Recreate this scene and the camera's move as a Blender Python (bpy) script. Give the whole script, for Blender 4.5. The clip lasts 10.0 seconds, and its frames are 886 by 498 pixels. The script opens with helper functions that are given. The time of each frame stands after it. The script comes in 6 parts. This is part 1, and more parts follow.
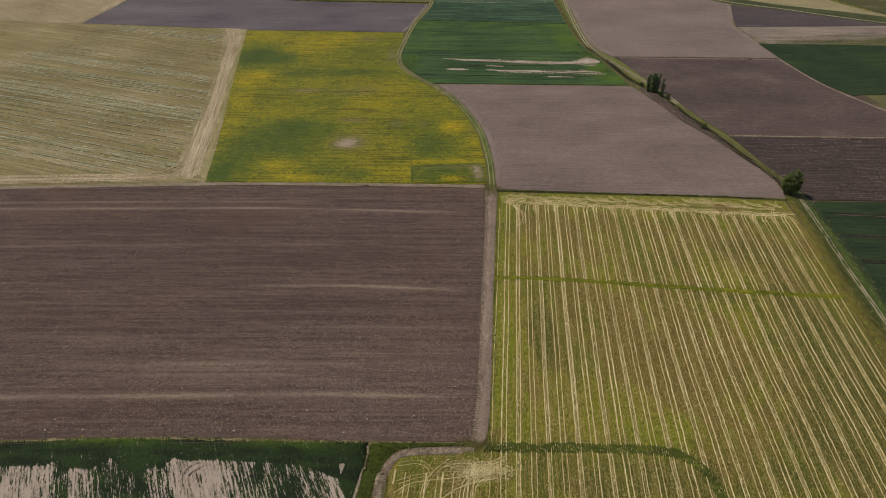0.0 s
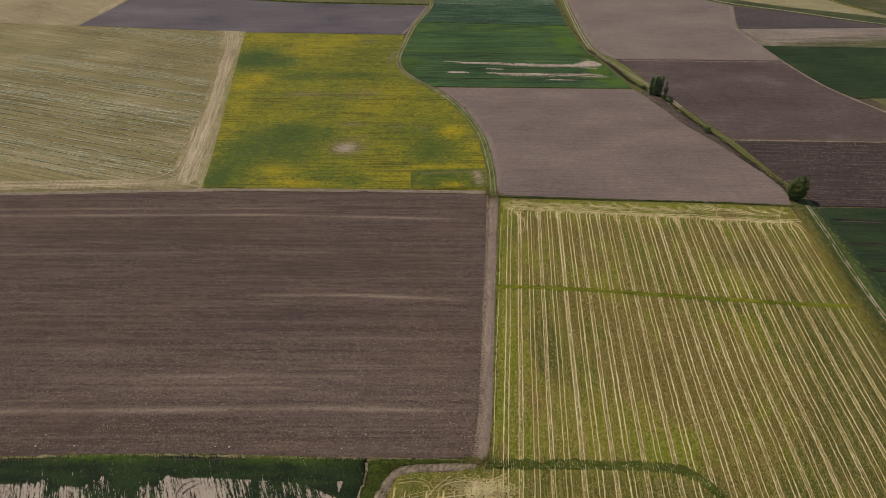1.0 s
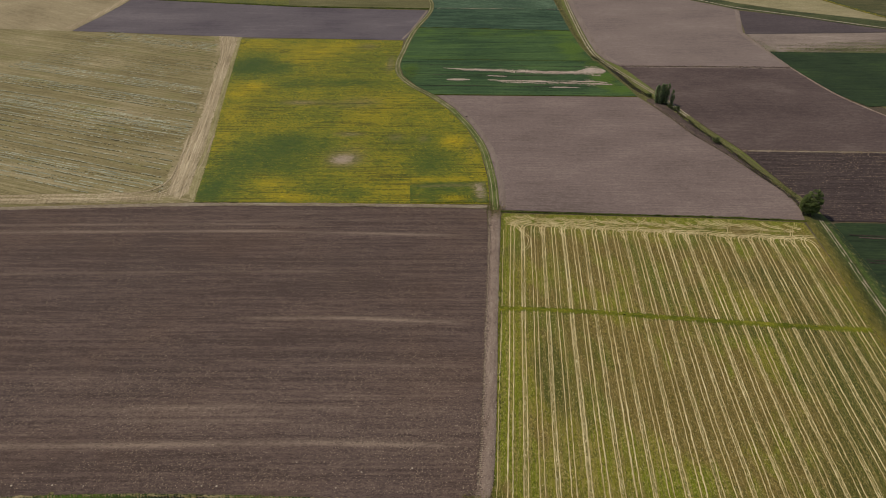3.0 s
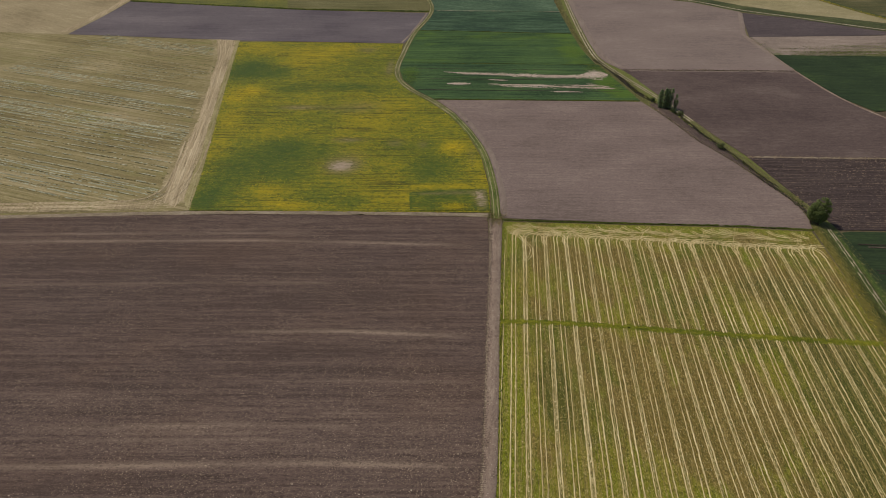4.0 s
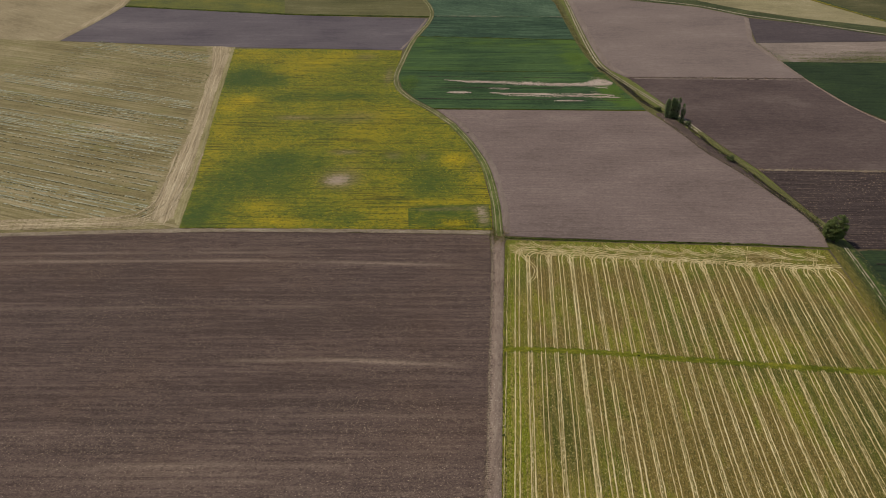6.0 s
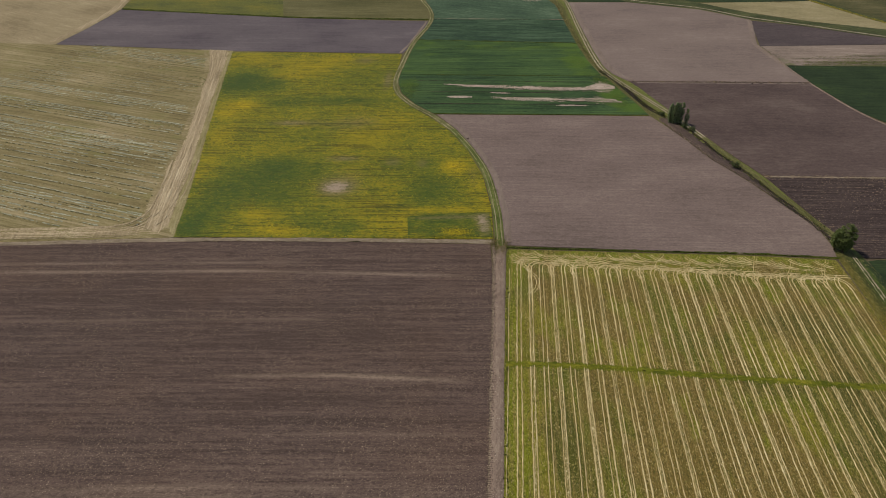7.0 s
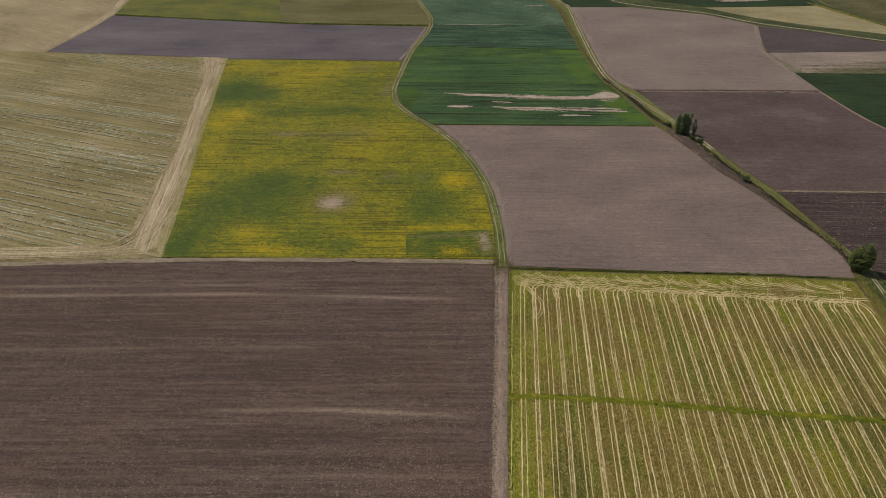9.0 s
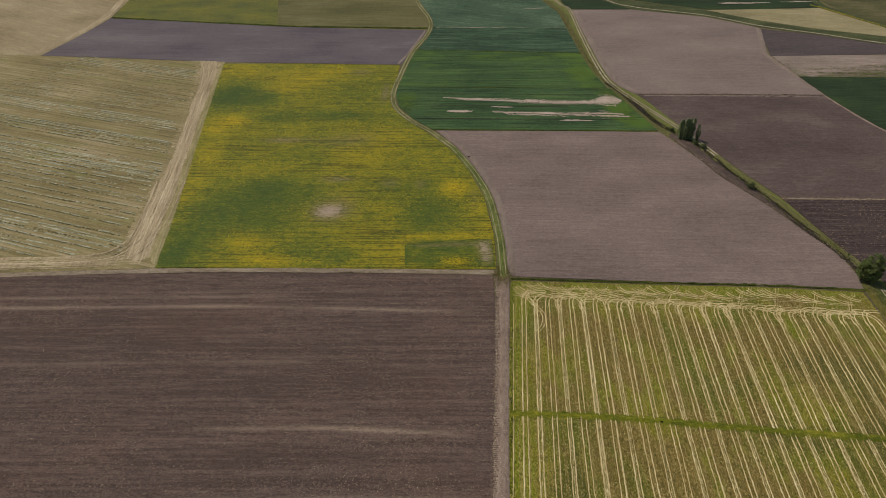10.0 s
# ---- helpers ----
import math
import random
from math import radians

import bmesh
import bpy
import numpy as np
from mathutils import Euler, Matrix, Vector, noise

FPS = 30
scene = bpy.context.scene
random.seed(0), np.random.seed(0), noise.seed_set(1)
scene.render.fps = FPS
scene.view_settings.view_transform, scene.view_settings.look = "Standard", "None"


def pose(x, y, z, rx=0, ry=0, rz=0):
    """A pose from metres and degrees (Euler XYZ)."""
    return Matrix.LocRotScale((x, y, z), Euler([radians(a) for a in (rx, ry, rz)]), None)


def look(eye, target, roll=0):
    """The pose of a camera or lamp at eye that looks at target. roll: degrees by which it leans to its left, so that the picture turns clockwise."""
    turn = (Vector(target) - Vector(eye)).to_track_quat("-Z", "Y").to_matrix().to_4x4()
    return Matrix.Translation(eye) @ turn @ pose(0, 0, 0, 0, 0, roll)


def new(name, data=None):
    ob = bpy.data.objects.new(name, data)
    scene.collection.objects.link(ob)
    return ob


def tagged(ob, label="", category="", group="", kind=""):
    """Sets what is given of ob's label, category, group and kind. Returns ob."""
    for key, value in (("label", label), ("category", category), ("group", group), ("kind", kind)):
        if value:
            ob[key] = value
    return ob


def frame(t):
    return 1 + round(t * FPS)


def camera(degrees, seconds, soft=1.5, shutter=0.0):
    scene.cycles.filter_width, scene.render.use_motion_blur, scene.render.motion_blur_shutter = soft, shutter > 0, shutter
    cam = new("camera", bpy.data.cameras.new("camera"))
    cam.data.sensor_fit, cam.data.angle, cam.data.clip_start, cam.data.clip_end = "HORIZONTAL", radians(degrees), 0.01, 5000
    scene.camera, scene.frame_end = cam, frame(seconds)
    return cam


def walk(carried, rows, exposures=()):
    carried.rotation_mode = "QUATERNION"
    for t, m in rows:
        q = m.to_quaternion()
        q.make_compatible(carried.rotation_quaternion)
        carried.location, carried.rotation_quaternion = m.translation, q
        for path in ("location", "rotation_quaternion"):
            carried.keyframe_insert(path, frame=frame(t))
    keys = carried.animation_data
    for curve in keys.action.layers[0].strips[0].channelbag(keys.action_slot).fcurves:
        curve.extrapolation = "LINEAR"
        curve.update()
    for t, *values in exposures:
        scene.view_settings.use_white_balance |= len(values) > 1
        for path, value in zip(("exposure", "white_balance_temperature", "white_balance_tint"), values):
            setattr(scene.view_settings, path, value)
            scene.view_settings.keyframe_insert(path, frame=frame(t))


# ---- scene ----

# ------------------------------------------------------------------ camera
cam = camera(70.23, 10.0, soft=1.0)
PATH = [
    (0, (-0.766, -0.125, 119.481), (-0.206, 80.934, 60.922), 0.50),
    (0.5, (-0.822, 2.048, 119.458), (-0.274, 83.110, 60.904), 0.48),
    (1, (-0.850, 4.267, 119.430), (-0.316, 85.337, 60.886), 0.46),
    (1.5, (-0.856, 6.583, 119.396), (-0.338, 87.663, 60.867), 0.45),
    (2, (-0.844, 9.008, 119.358), (-0.345, 90.102, 60.847), 0.43),
    (2.5, (-0.821, 11.536, 119.317), (-0.341, 92.646, 60.828), 0.42),
    (4, (-0.713, 19.484, 119.176), (-0.298, 100.655, 60.772), 0.37),
    (4.5, (-0.673, 22.164, 119.126), (-0.281, 103.360, 60.755), 0.35),
    (5, (-0.635, 24.827, 119.075), (-0.264, 106.048, 60.739), 0.33),
    (5.5, (-0.600, 27.466, 119.024), (-0.249, 108.713, 60.725), 0.31),
    (7, (-0.507, 35.298, 118.876), (-0.210, 116.627, 60.691), 0.26),
    (7.5, (-0.478, 37.930, 118.831), (-0.194, 119.287, 60.684), 0.24),
    (8, (-0.447, 40.596, 118.788), (-0.173, 121.980, 60.680), 0.22),
    (8.5, (-0.411, 43.296, 118.749), (-0.145, 124.706, 60.678), 0.21),
    (9, (-0.366, 46.007, 118.714), (-0.104, 127.443, 60.680), 0.19),
    (9.5, (-0.310, 48.676, 118.684), (-0.047, 130.138, 60.684), 0.17),
    (10, (-0.237, 51.209, 118.659), (0.031, 132.693, 60.692), 0.15),
]
EXPOSURE = 0.0
walk(cam, [(t, look(eye, target, roll)) for t, eye, target, roll in PATH], [(0, EXPOSURE), (10, EXPOSURE)])

# ------------------------------------------------------------------ sky and sun
SUN_FROM = Vector((-0.55, 0.24, 0.85)).normalized()
world = bpy.data.worlds.new("sky")
scene.world = world
world.use_nodes = True
wn = world.node_tree.nodes
sky = wn.new("ShaderNodeTexSky")
sky.sky_type = "NISHITA"
sky.sun_disc = False
sky.sun_elevation = math.asin(SUN_FROM.z)
sky.sun_rotation = math.atan2(SUN_FROM.x, SUN_FROM.y)
sky.dust_density = 2.0
wn["Background"].inputs["Strength"].default_value = 0.085
world.node_tree.links.new(sky.outputs[0], wn["Background"].inputs["Color"])
sun = new("sun", bpy.data.lights.new("sun", "SUN"))
sun.data.energy, sun.data.angle, sun.data.color = 2.95, radians(0.6), (1.0, 0.925, 0.81)
sun.matrix_world = look(SUN_FROM * 300, (0, 0, 0))

rng = np.random.default_rng(7)


# ------------------------------------------------------------------ materials
def srgb(r, g, b):
    return tuple((c / 255 / 12.92 if c <= 10 else ((c / 255 + 0.055) / 1.055) ** 2.4) for c in (r, g, b)) + (1.0,)


class Nodes:
    """Short hand for building a node material in world metres."""

    def __init__(self, name, rough=0.9, specular=0.2):
        self.mat = bpy.data.materials.new(name)
        self.mat.use_nodes = True
        self.t = self.mat.node_tree
        self.bsdf = self.t.nodes["Principled BSDF"]
        self.bsdf.inputs["Roughness"].default_value = rough
        self.bsdf.inputs["Specular IOR Level"].default_value = specular
        self.geo = self.t.nodes.new("ShaderNodeNewGeometry")

    def put(self, value, socket):
        if hasattr(value, "is_linked"):
            self.t.links.new(value, socket)
        else:
            socket.default_value = value

    def coords(self, angle=0.0, length=1.0, width=1.0):
        """World place turned to run along the rows, divided by a length along and a width across."""
        turn = self.t.nodes.new("ShaderNodeMapping")
        turn.inputs["Rotation"].default_value = (0, 0, -radians(angle))
        self.t.links.new(self.geo.outputs["Position"], turn.inputs["Vector"])
        size = self.t.nodes.new("ShaderNodeMapping")
        size.inputs["Scale"].default_value = (1 / length, 1 / width, 1 / min(length, width))
        self.t.links.new(turn.outputs[0], size.inputs["Vector"])
        return size.outputs[0]

    def noise(self, vector, detail=3.0, rough=0.55, distortion=0.0):
        n = self.t.nodes.new("ShaderNodeTexNoise")
        n.inputs["Scale"].default_value = 1.0
        n.inputs["Detail"].default_value = detail
        n.inputs["Roughness"].default_value = rough
        n.inputs["Distortion"].default_value = distortion
        self.t.links.new(vector, n.inputs["Vector"])
        return n.outputs[0]

    def math(self, op, a, b=0.5, clamp=False):
        n = self.t.nodes.new("ShaderNodeMath")
        n.operation, n.use_clamp = op, clamp
        self.put(a, n.inputs[0])
        self.put(b, n.inputs[1])
        return n.outputs[0]

    def spread(self, value, low, high):
        n = self.t.nodes.new("ShaderNodeMapRange")
        n.interpolation_type = "SMOOTHSTEP"
        n.inputs["From Min"].default_value, n.inputs["From Max"].default_value = low, high
        self.t.links.new(value, n.inputs["Value"])
        return n.outputs[0]

    def mix(self, factor, a, b):
        n = self.t.nodes.new("ShaderNodeMix")
        n.data_type = "RGBA"
        self.put(factor, n.inputs[0])
        self.put(a, n.inputs[6])
        self.put(b, n.inputs[7])
        return n.outputs[2]

    def attribute(self, name):
        n = self.t.nodes.new("ShaderNodeAttribute")
        n.attribute_name = name
        return n.outputs["Fac"]

    def island(self):
        return self.geo.outputs["Random Per Island"]

    def finish(self, colour, bump=None, strength=0.4, distance=0.1):
        self.put(colour, self.bsdf.inputs["Base Color"])
        if bump is not None:
            b = self.t.nodes.new("ShaderNodeBump")
            b.inputs["Strength"].default_value, b.inputs["Distance"].default_value = strength, distance
            self.t.links.new(bump, b.inputs["Height"])
            self.t.links.new(b.outputs[0], self.bsdf.inputs["Normal"])
        return self.mat


def soil(name, dark, mid, light, angle=0.0, streak=(45.0, 1.1), blotch=38.0, grain=0.45, weights=(0.45, 0.3, 0.25), bands=None, fleck=None, flecks=0.66, speck=0.35, lines=0.0, gain=1.15, lush=None):
    """Worked earth or a drilled crop: streaks along the rows, broad stains, clods; bands: wide passes of the machine;
    speck: how strongly single clods and gaps stand out; lines: dark open drill lines."""
    n = Nodes(name, 0.95, 0.1)
    streak_n = n.noise(n.coords(angle, *streak), 4.0, 0.62)
    wide = n.noise(n.coords(angle + 7, blotch * 1.6, blotch), 4.0, 0.55)
    fine = n.noise(n.coords(angle, grain * 1.7, grain), 3.0, 0.7)
    coarse = n.noise(n.coords(angle, grain * 5, grain * 2.2), 3.0, 0.6)
    value = n.math("ADD", n.math("MULTIPLY", streak_n, weights[0]), n.math("MULTIPLY", wide, weights[1]))
    value = n.math("ADD", value, n.math("MULTIPLY", coarse, weights[2]))
    if bands:
        band = n.noise(n.coords(angle, 190.0, bands), 1.0, 0.4)
        value = n.math("ADD", value, n.math("MULTIPLY", n.math("SUBTRACT", band, 0.5), 0.2))
    value = n.math("ADD", n.math("MULTIPLY", n.math("SUBTRACT", value, 0.5), gain), 0.5)
    colour = n.mix(n.spread(value, 0.38, 0.5), dark, mid)
    colour = n.mix(n.spread(value, 0.5, 0.64), colour, light)
    deep = tuple(c * 0.45 for c in dark[:3]) + (1.0,)
    pale = tuple(min(1, c * 1.45) for c in light[:3]) + (1.0,)
    if lines:
        open_line = n.noise(n.coords(angle, streak[0] * 0.7, 0.5), 3.0, 0.6)
        colour = n.mix(n.math("MULTIPLY", n.spread(n.math("SUBTRACT", 1.0, open_line), 0.52, 0.64), lines), colour, deep)
    colour = n.mix(n.math("MULTIPLY", n.spread(n.math("SUBTRACT", 1.0, fine), 0.5, 0.68), speck), colour, deep)
    colour = n.mix(n.math("MULTIPLY", n.spread(fine, 0.54, 0.7), speck), colour, pale)
    if lush:
        rank = n.math("ADD", n.noise(n.coords(angle + 5, 30, 9), 4.0, 0.6), n.attribute("lush"))
        colour = n.mix(n.math("MULTIPLY", n.spread(rank, 0.52, 0.78), 0.8), colour, lush)
    if fleck:
        spots_n = n.noise(n.coords(angle, 0.75, 0.5), 2.0, 0.6)
        colour = n.mix(n.math("MULTIPLY", n.spread(spots_n, flecks, flecks + 0.07), 0.7), colour, fleck)
    return n.finish(colour, n.math("ADD", fine, n.math("MULTIPLY", streak_n, 0.5)), 0.5, 0.12)


def plant(name, a, b, c=None, patch=6.0, thin=0.0):
    """Leaves and stalks: each clump has its own tone; thin: share of light that comes through the leaf."""
    n = Nodes(name, 0.75, 0.25)
    colour = n.mix(n.island(), a, b)
    if c:
        colour = n.mix(n.spread(n.noise(n.coords(0, patch, patch), 3.0), 0.45, 0.62), colour, c)
    n.finish(colour)
    if thin:
        through_leaf = n.t.nodes.new("ShaderNodeBsdfTranslucent")
        n.put(colour, through_leaf.inputs["Color"])
        both = n.t.nodes.new("ShaderNodeMixShader")
        both.inputs[0].default_value = thin
        n.t.links.new(n.bsdf.outputs[0], both.inputs[1])
        n.t.links.new(through_leaf.outputs[0], both.inputs[2])
        n.t.links.new(both.outputs[0], n.t.nodes["Material Output"].inputs["Surface"])
    return n.mat


M = {}
M["earth"] = soil("earth", srgb(78, 68, 56), srgb(95, 88, 60), srgb(112, 104, 70), 10, (60, 30), 90)
M["brown_soil"] = soil("brown_soil", srgb(99, 86, 79), srgb(112, 97, 90), srgb(125, 110, 101), -0.8, (20, 0.9), 26, 0.5, (0.3, 0.46, 0.24), None, None, 0.7, 0.26, 0.12, 1.1)
M["pale_soil"] = soil("pale_soil", srgb(106, 93, 86), srgb(116, 102, 94), srgb(126, 112, 103), -1.0, (22, 2.0), 44, 0.8, (0.2, 0.58, 0.22), None, None, 0.7, 0.18, 0.0)
M["chestnut_soil"] = soil("chestnut_soil", srgb(74, 62, 58), srgb(84, 71, 66), srgb(98, 85, 78), -1.0, (16, 1.3), 24, 0.7, (0.22, 0.52, 0.26), None, srgb(112, 96, 84), 0.74, 0.24, 0.06)
M["clod_soil"] = soil("clod_soil", srgb(54, 45, 43), srgb(66, 56, 53), srgb(82, 70, 64), -1.0, (26, 0.8), 20, 0.45, (0.5, 0.2, 0.3), None, srgb(112, 99, 86), 0.74, 0.4, 0.6)
M["violet_soil"] = soil("violet_soil", srgb(80, 72, 75), srgb(91, 83, 84), srgb(104, 95, 95), -3.0, (40, 3.0), 40, 0.9, (0.24, 0.6, 0.16), None, None, 0.7, 0.16, 0.0)
M["slate_soil"] = soil("slate_soil", srgb(66, 58, 58), srgb(76, 67, 66), srgb(87, 77, 75), -8.0, (26, 1.6), 30, 0.7, (0.32, 0.45, 0.23), None, None, 0.7, 0.25, 0.1)
M["thin_soil"] = soil("thin_soil", srgb(112, 99, 89), srgb(128, 114, 102), srgb(146, 131, 118), -1.0, (20, 1.2), 20, 0.6, (0.35, 0.42, 0.23), None, None, 0.7, 0.25, 0.1, 1.15, srgb(84, 92, 48))
M["washed_soil"] = soil("washed_soil", srgb(148, 131, 116), srgb(167, 150, 134), srgb(180, 164, 148), 0, (14, 0.9), 12, 0.5, (0.35, 0.35, 0.3), None, None, 0.7, 0.15)
M["lane_soil"] = soil("lane_soil", srgb(108, 92, 80), srgb(124, 107, 94), srgb(140, 124, 108), 84, (6, 0.7), 9, 0.3, (0.3, 0.3, 0.4), None, srgb(176, 162, 142), 0.68, 0.35)
M["track_soil"] = soil("track_soil", srgb(92, 80, 66), srgb(116, 101, 86), srgb(142, 127, 108), 60, (1.6, 0.7), 5, 0.32, (0.3, 0.3, 0.4), None, srgb(170, 156, 134), 0.66, 0.6, 0.0, 1.5)
M["rut_soil"] = soil("rut_soil", srgb(124, 112, 94), srgb(146, 133, 112), srgb(167, 155, 133), 84, (5, 0.6), 12, 0.4, (0.3, 0.4, 0.3), None, None, 0.7, 0.3)
M["lane_rut"] = soil("lane_rut", srgb(104, 100, 70), srgb(128, 119, 88), srgb(154, 144, 114), 84, (5, 0.7), 10, 0.4, (0.3, 0.4, 0.3), None, srgb(96, 98, 52), 0.66, 0.4, 0.0, 1.4)
M["green_rut"] = soil("green_rut", srgb(74, 72, 42), srgb(92, 88, 54), srgb(112, 106, 68), 100, (6, 0.6), 9, 0.4, (0.3, 0.4, 0.3), None, None, 0.7, 0.3)
M["lane_grass"] = soil("lane_grass", srgb(72, 74, 40), srgb(92, 92, 54), srgb(116, 112, 74), 84, (6, 0.6), 9, 0.4, (0.3, 0.4, 0.3), None, None, 0.7, 0.35)
M["lane_green"] = soil("lane_green", srgb(66, 76, 34), srgb(86, 94, 46), srgb(112, 112, 66), 84, (6, 0.6), 9, 0.4, (0.3, 0.4, 0.3), None, srgb(146, 136, 96), 0.7, 0.45)
M["berm_soil"] = soil("berm_soil", srgb(104, 92, 76), srgb(131, 117, 98), srgb(150, 137, 116), 0, (8, 0.7), 11, 0.4, (0.35, 0.35, 0.3), None, None, 0.7, 0.35)
M["ditch_mud"] = soil("ditch_mud", srgb(36, 30, 27), srgb(50, 43, 38), srgb(74, 65, 56), 100, (5, 0.8), 9, 0.5)
M["margin_soil"] = soil("margin_soil", srgb(64, 54, 49), srgb(80, 68, 61), srgb(98, 84, 75), 105, (5, 0.9), 8, 0.5, (0.35, 0.35, 0.3), None, srgb(132, 118, 103), 0.72, 0.4)
M["green_crop"] = soil("green_crop", srgb(46, 64, 42), srgb(58, 78, 48), srgb(74, 95, 54), -0.6, (34, 0.9), 24, 0.5, (0.46, 0.36, 0.18), 9.0, srgb(96, 108, 66), 0.75, 0.3, 0.7, 1.3, srgb(76, 98, 38))
M["lush_crop"] = soil("lush_crop", srgb(49, 68, 42), srgb(60, 80, 46), srgb(74, 95, 52), -0.8, (40, 1.0), 24, 0.5, (0.44, 0.38, 0.18), 9.0, srgb(104, 116, 74), 0.75, 0.3, 0.6, 1.4, srgb(78, 99, 40))
M["blue_crop"] = soil("blue_crop", srgb(54, 70, 54), srgb(66, 84, 63), srgb(86, 103, 80), -22.0, (20, 1.4), 26, 0.7, (0.45, 0.4, 0.15), None, None, 0.7, 0.3, 0.4, 1.3)
M["mid_crop"] = soil("mid_crop", srgb(44, 60, 46), srgb(55, 74, 53), srgb(78, 97, 74), -2.0, (30, 1.5), 26, 0.7, (0.5, 0.36, 0.14), None, srgb(110, 120, 92), 0.73, 0.3, 0.5, 1.5)
M["deep_crop"] = soil("deep_crop", srgb(36, 46, 31), srgb(45, 57, 37), srgb(56, 70, 40), -2.0, (20, 0.8), 26, 0.45, (0.42, 0.38, 0.2), None, None, 0.7, 0.2, 0.3)
M["verge_grass"] = soil("verge_grass", srgb(46, 56, 28), srgb(64, 73, 36), srgb(90, 92, 50), 80, (9, 1.0), 8, 0.4, (0.3, 0.4, 0.3), None, srgb(128, 120, 80), 0.73, 0.4)
M["verge_dark"] = soil("verge_dark", srgb(50, 56, 35), srgb(66, 71, 44), srgb(90, 91, 58), -25, (16, 1.2), 12, 0.5, (0.35, 0.4, 0.25), None, srgb(120, 114, 82), 0.72, 0.4)
M["bank_grass"] = soil("bank_grass", srgb(38, 46, 18), srgb(56, 64, 24), srgb(88, 88, 32), 0, (9, 0.8), 8, 0.4, (0.3, 0.4, 0.3), None, None, 0.7, 0.4)
M["strip_grass"] = soil("strip_grass", srgb(72, 78, 22), srgb(94, 97, 28), srgb(124, 118, 36), -3, (6, 1.0), 8, 0.4, (0.3, 0.4, 0.3), None, srgb(140, 130, 60), 0.68, 0.5)
M["dark_strip"] = soil("dark_strip", srgb(50, 58, 22), srgb(66, 72, 28), srgb(88, 90, 36), 0, (5, 0.8), 8, 0.4, (0.3, 0.4, 0.3), None, srgb(136, 126, 72), 0.7, 0.45)
M["mown_grass"] = soil("mown_grass", srgb(108, 97, 65), srgb(126, 115, 79), srgb(150, 136, 103), -18.6, (46, 1.0), 30, 0.45, (0.5, 0.35, 0.15), 6.0, None, 0.7, 0.28, 0.42, 1.15, srgb(112, 111, 64))
M["ragged_edge"] = soil("ragged_edge", srgb(80, 76, 44), srgb(106, 98, 64), srgb(138, 126, 92), 0, (3, 0.8), 9, 0.35, (0.35, 0.35, 0.3), None, srgb(140, 128, 98), 0.68, 0.5, 0.0, 1.5)
M["headland_straw"] = soil("headland_straw", srgb(128, 113, 87), srgb(151, 135, 106), srgb(174, 158, 127), 100, (24, 0.7), 18, 0.4, (0.5, 0.3, 0.2), None, None, 0.7, 0.22, 0.25)
M["worn_grass"] = soil("worn_grass", srgb(112, 100, 70), srgb(133, 120, 87), srgb(156, 142, 111), -18.6, (20, 1.0), 14, 0.45, (0.4, 0.35, 0.25), None, None, 0.7, 0.28, 0.2)
M["pale_rut"] = soil("pale_rut", srgb(150, 133, 105), srgb(168, 151, 121), srgb(186, 170, 140), 100, (20, 0.7), 18, 0.4, (0.5, 0.3, 0.2), None, None, 0.7, 0.2)
M["edge_grass"] = soil("edge_grass", srgb(110, 102, 66), srgb(132, 122, 84), srgb(152, 141, 104), 100, (14, 0.8), 14, 0.4, (0.4, 0.35, 0.25), None, None, 0.7, 0.3)
M["beige_stubble"] = soil("beige_stubble", srgb(122, 108, 81), srgb(137, 123, 94), srgb(152, 138, 108), -32, (26, 3.0), 30, 0.7, (0.28, 0.52, 0.2), None, None, 0.7, 0.2, 0.0)
M["yellow_stubble"] = soil("yellow_stubble", srgb(118, 109, 79), srgb(134, 124, 91), srgb(150, 138, 108), -6, (18, 2.4), 20, 0.7, (0.28, 0.5, 0.22), None, None, 0.7, 0.25, 0.0)
M["olive_crop"] = soil("olive_crop", srgb(78, 76, 46), srgb(92, 88, 56), srgb(108, 102, 70), -3, (30, 1.8), 26, 0.6, (0.4, 0.45, 0.15), None, None, 0.7, 0.2, 0.2)
M["rough_pasture"] = soil("rough_pasture", srgb(62, 64, 40), srgb(78, 76, 48), srgb(96, 90, 62), -3, (30, 3.0), 18, 0.8, (0.3, 0.55, 0.15), None, None, 0.7, 0.3, 0.1)
M["mustard_haze"] = soil("mustard_haze", srgb(78, 82, 46), srgb(92, 93, 46), srgb(108, 102, 46), -3, (14, 1.8), 18, 0.7, (0.28, 0.55, 0.17), None, None, 0.7, 0.28, 0.2)


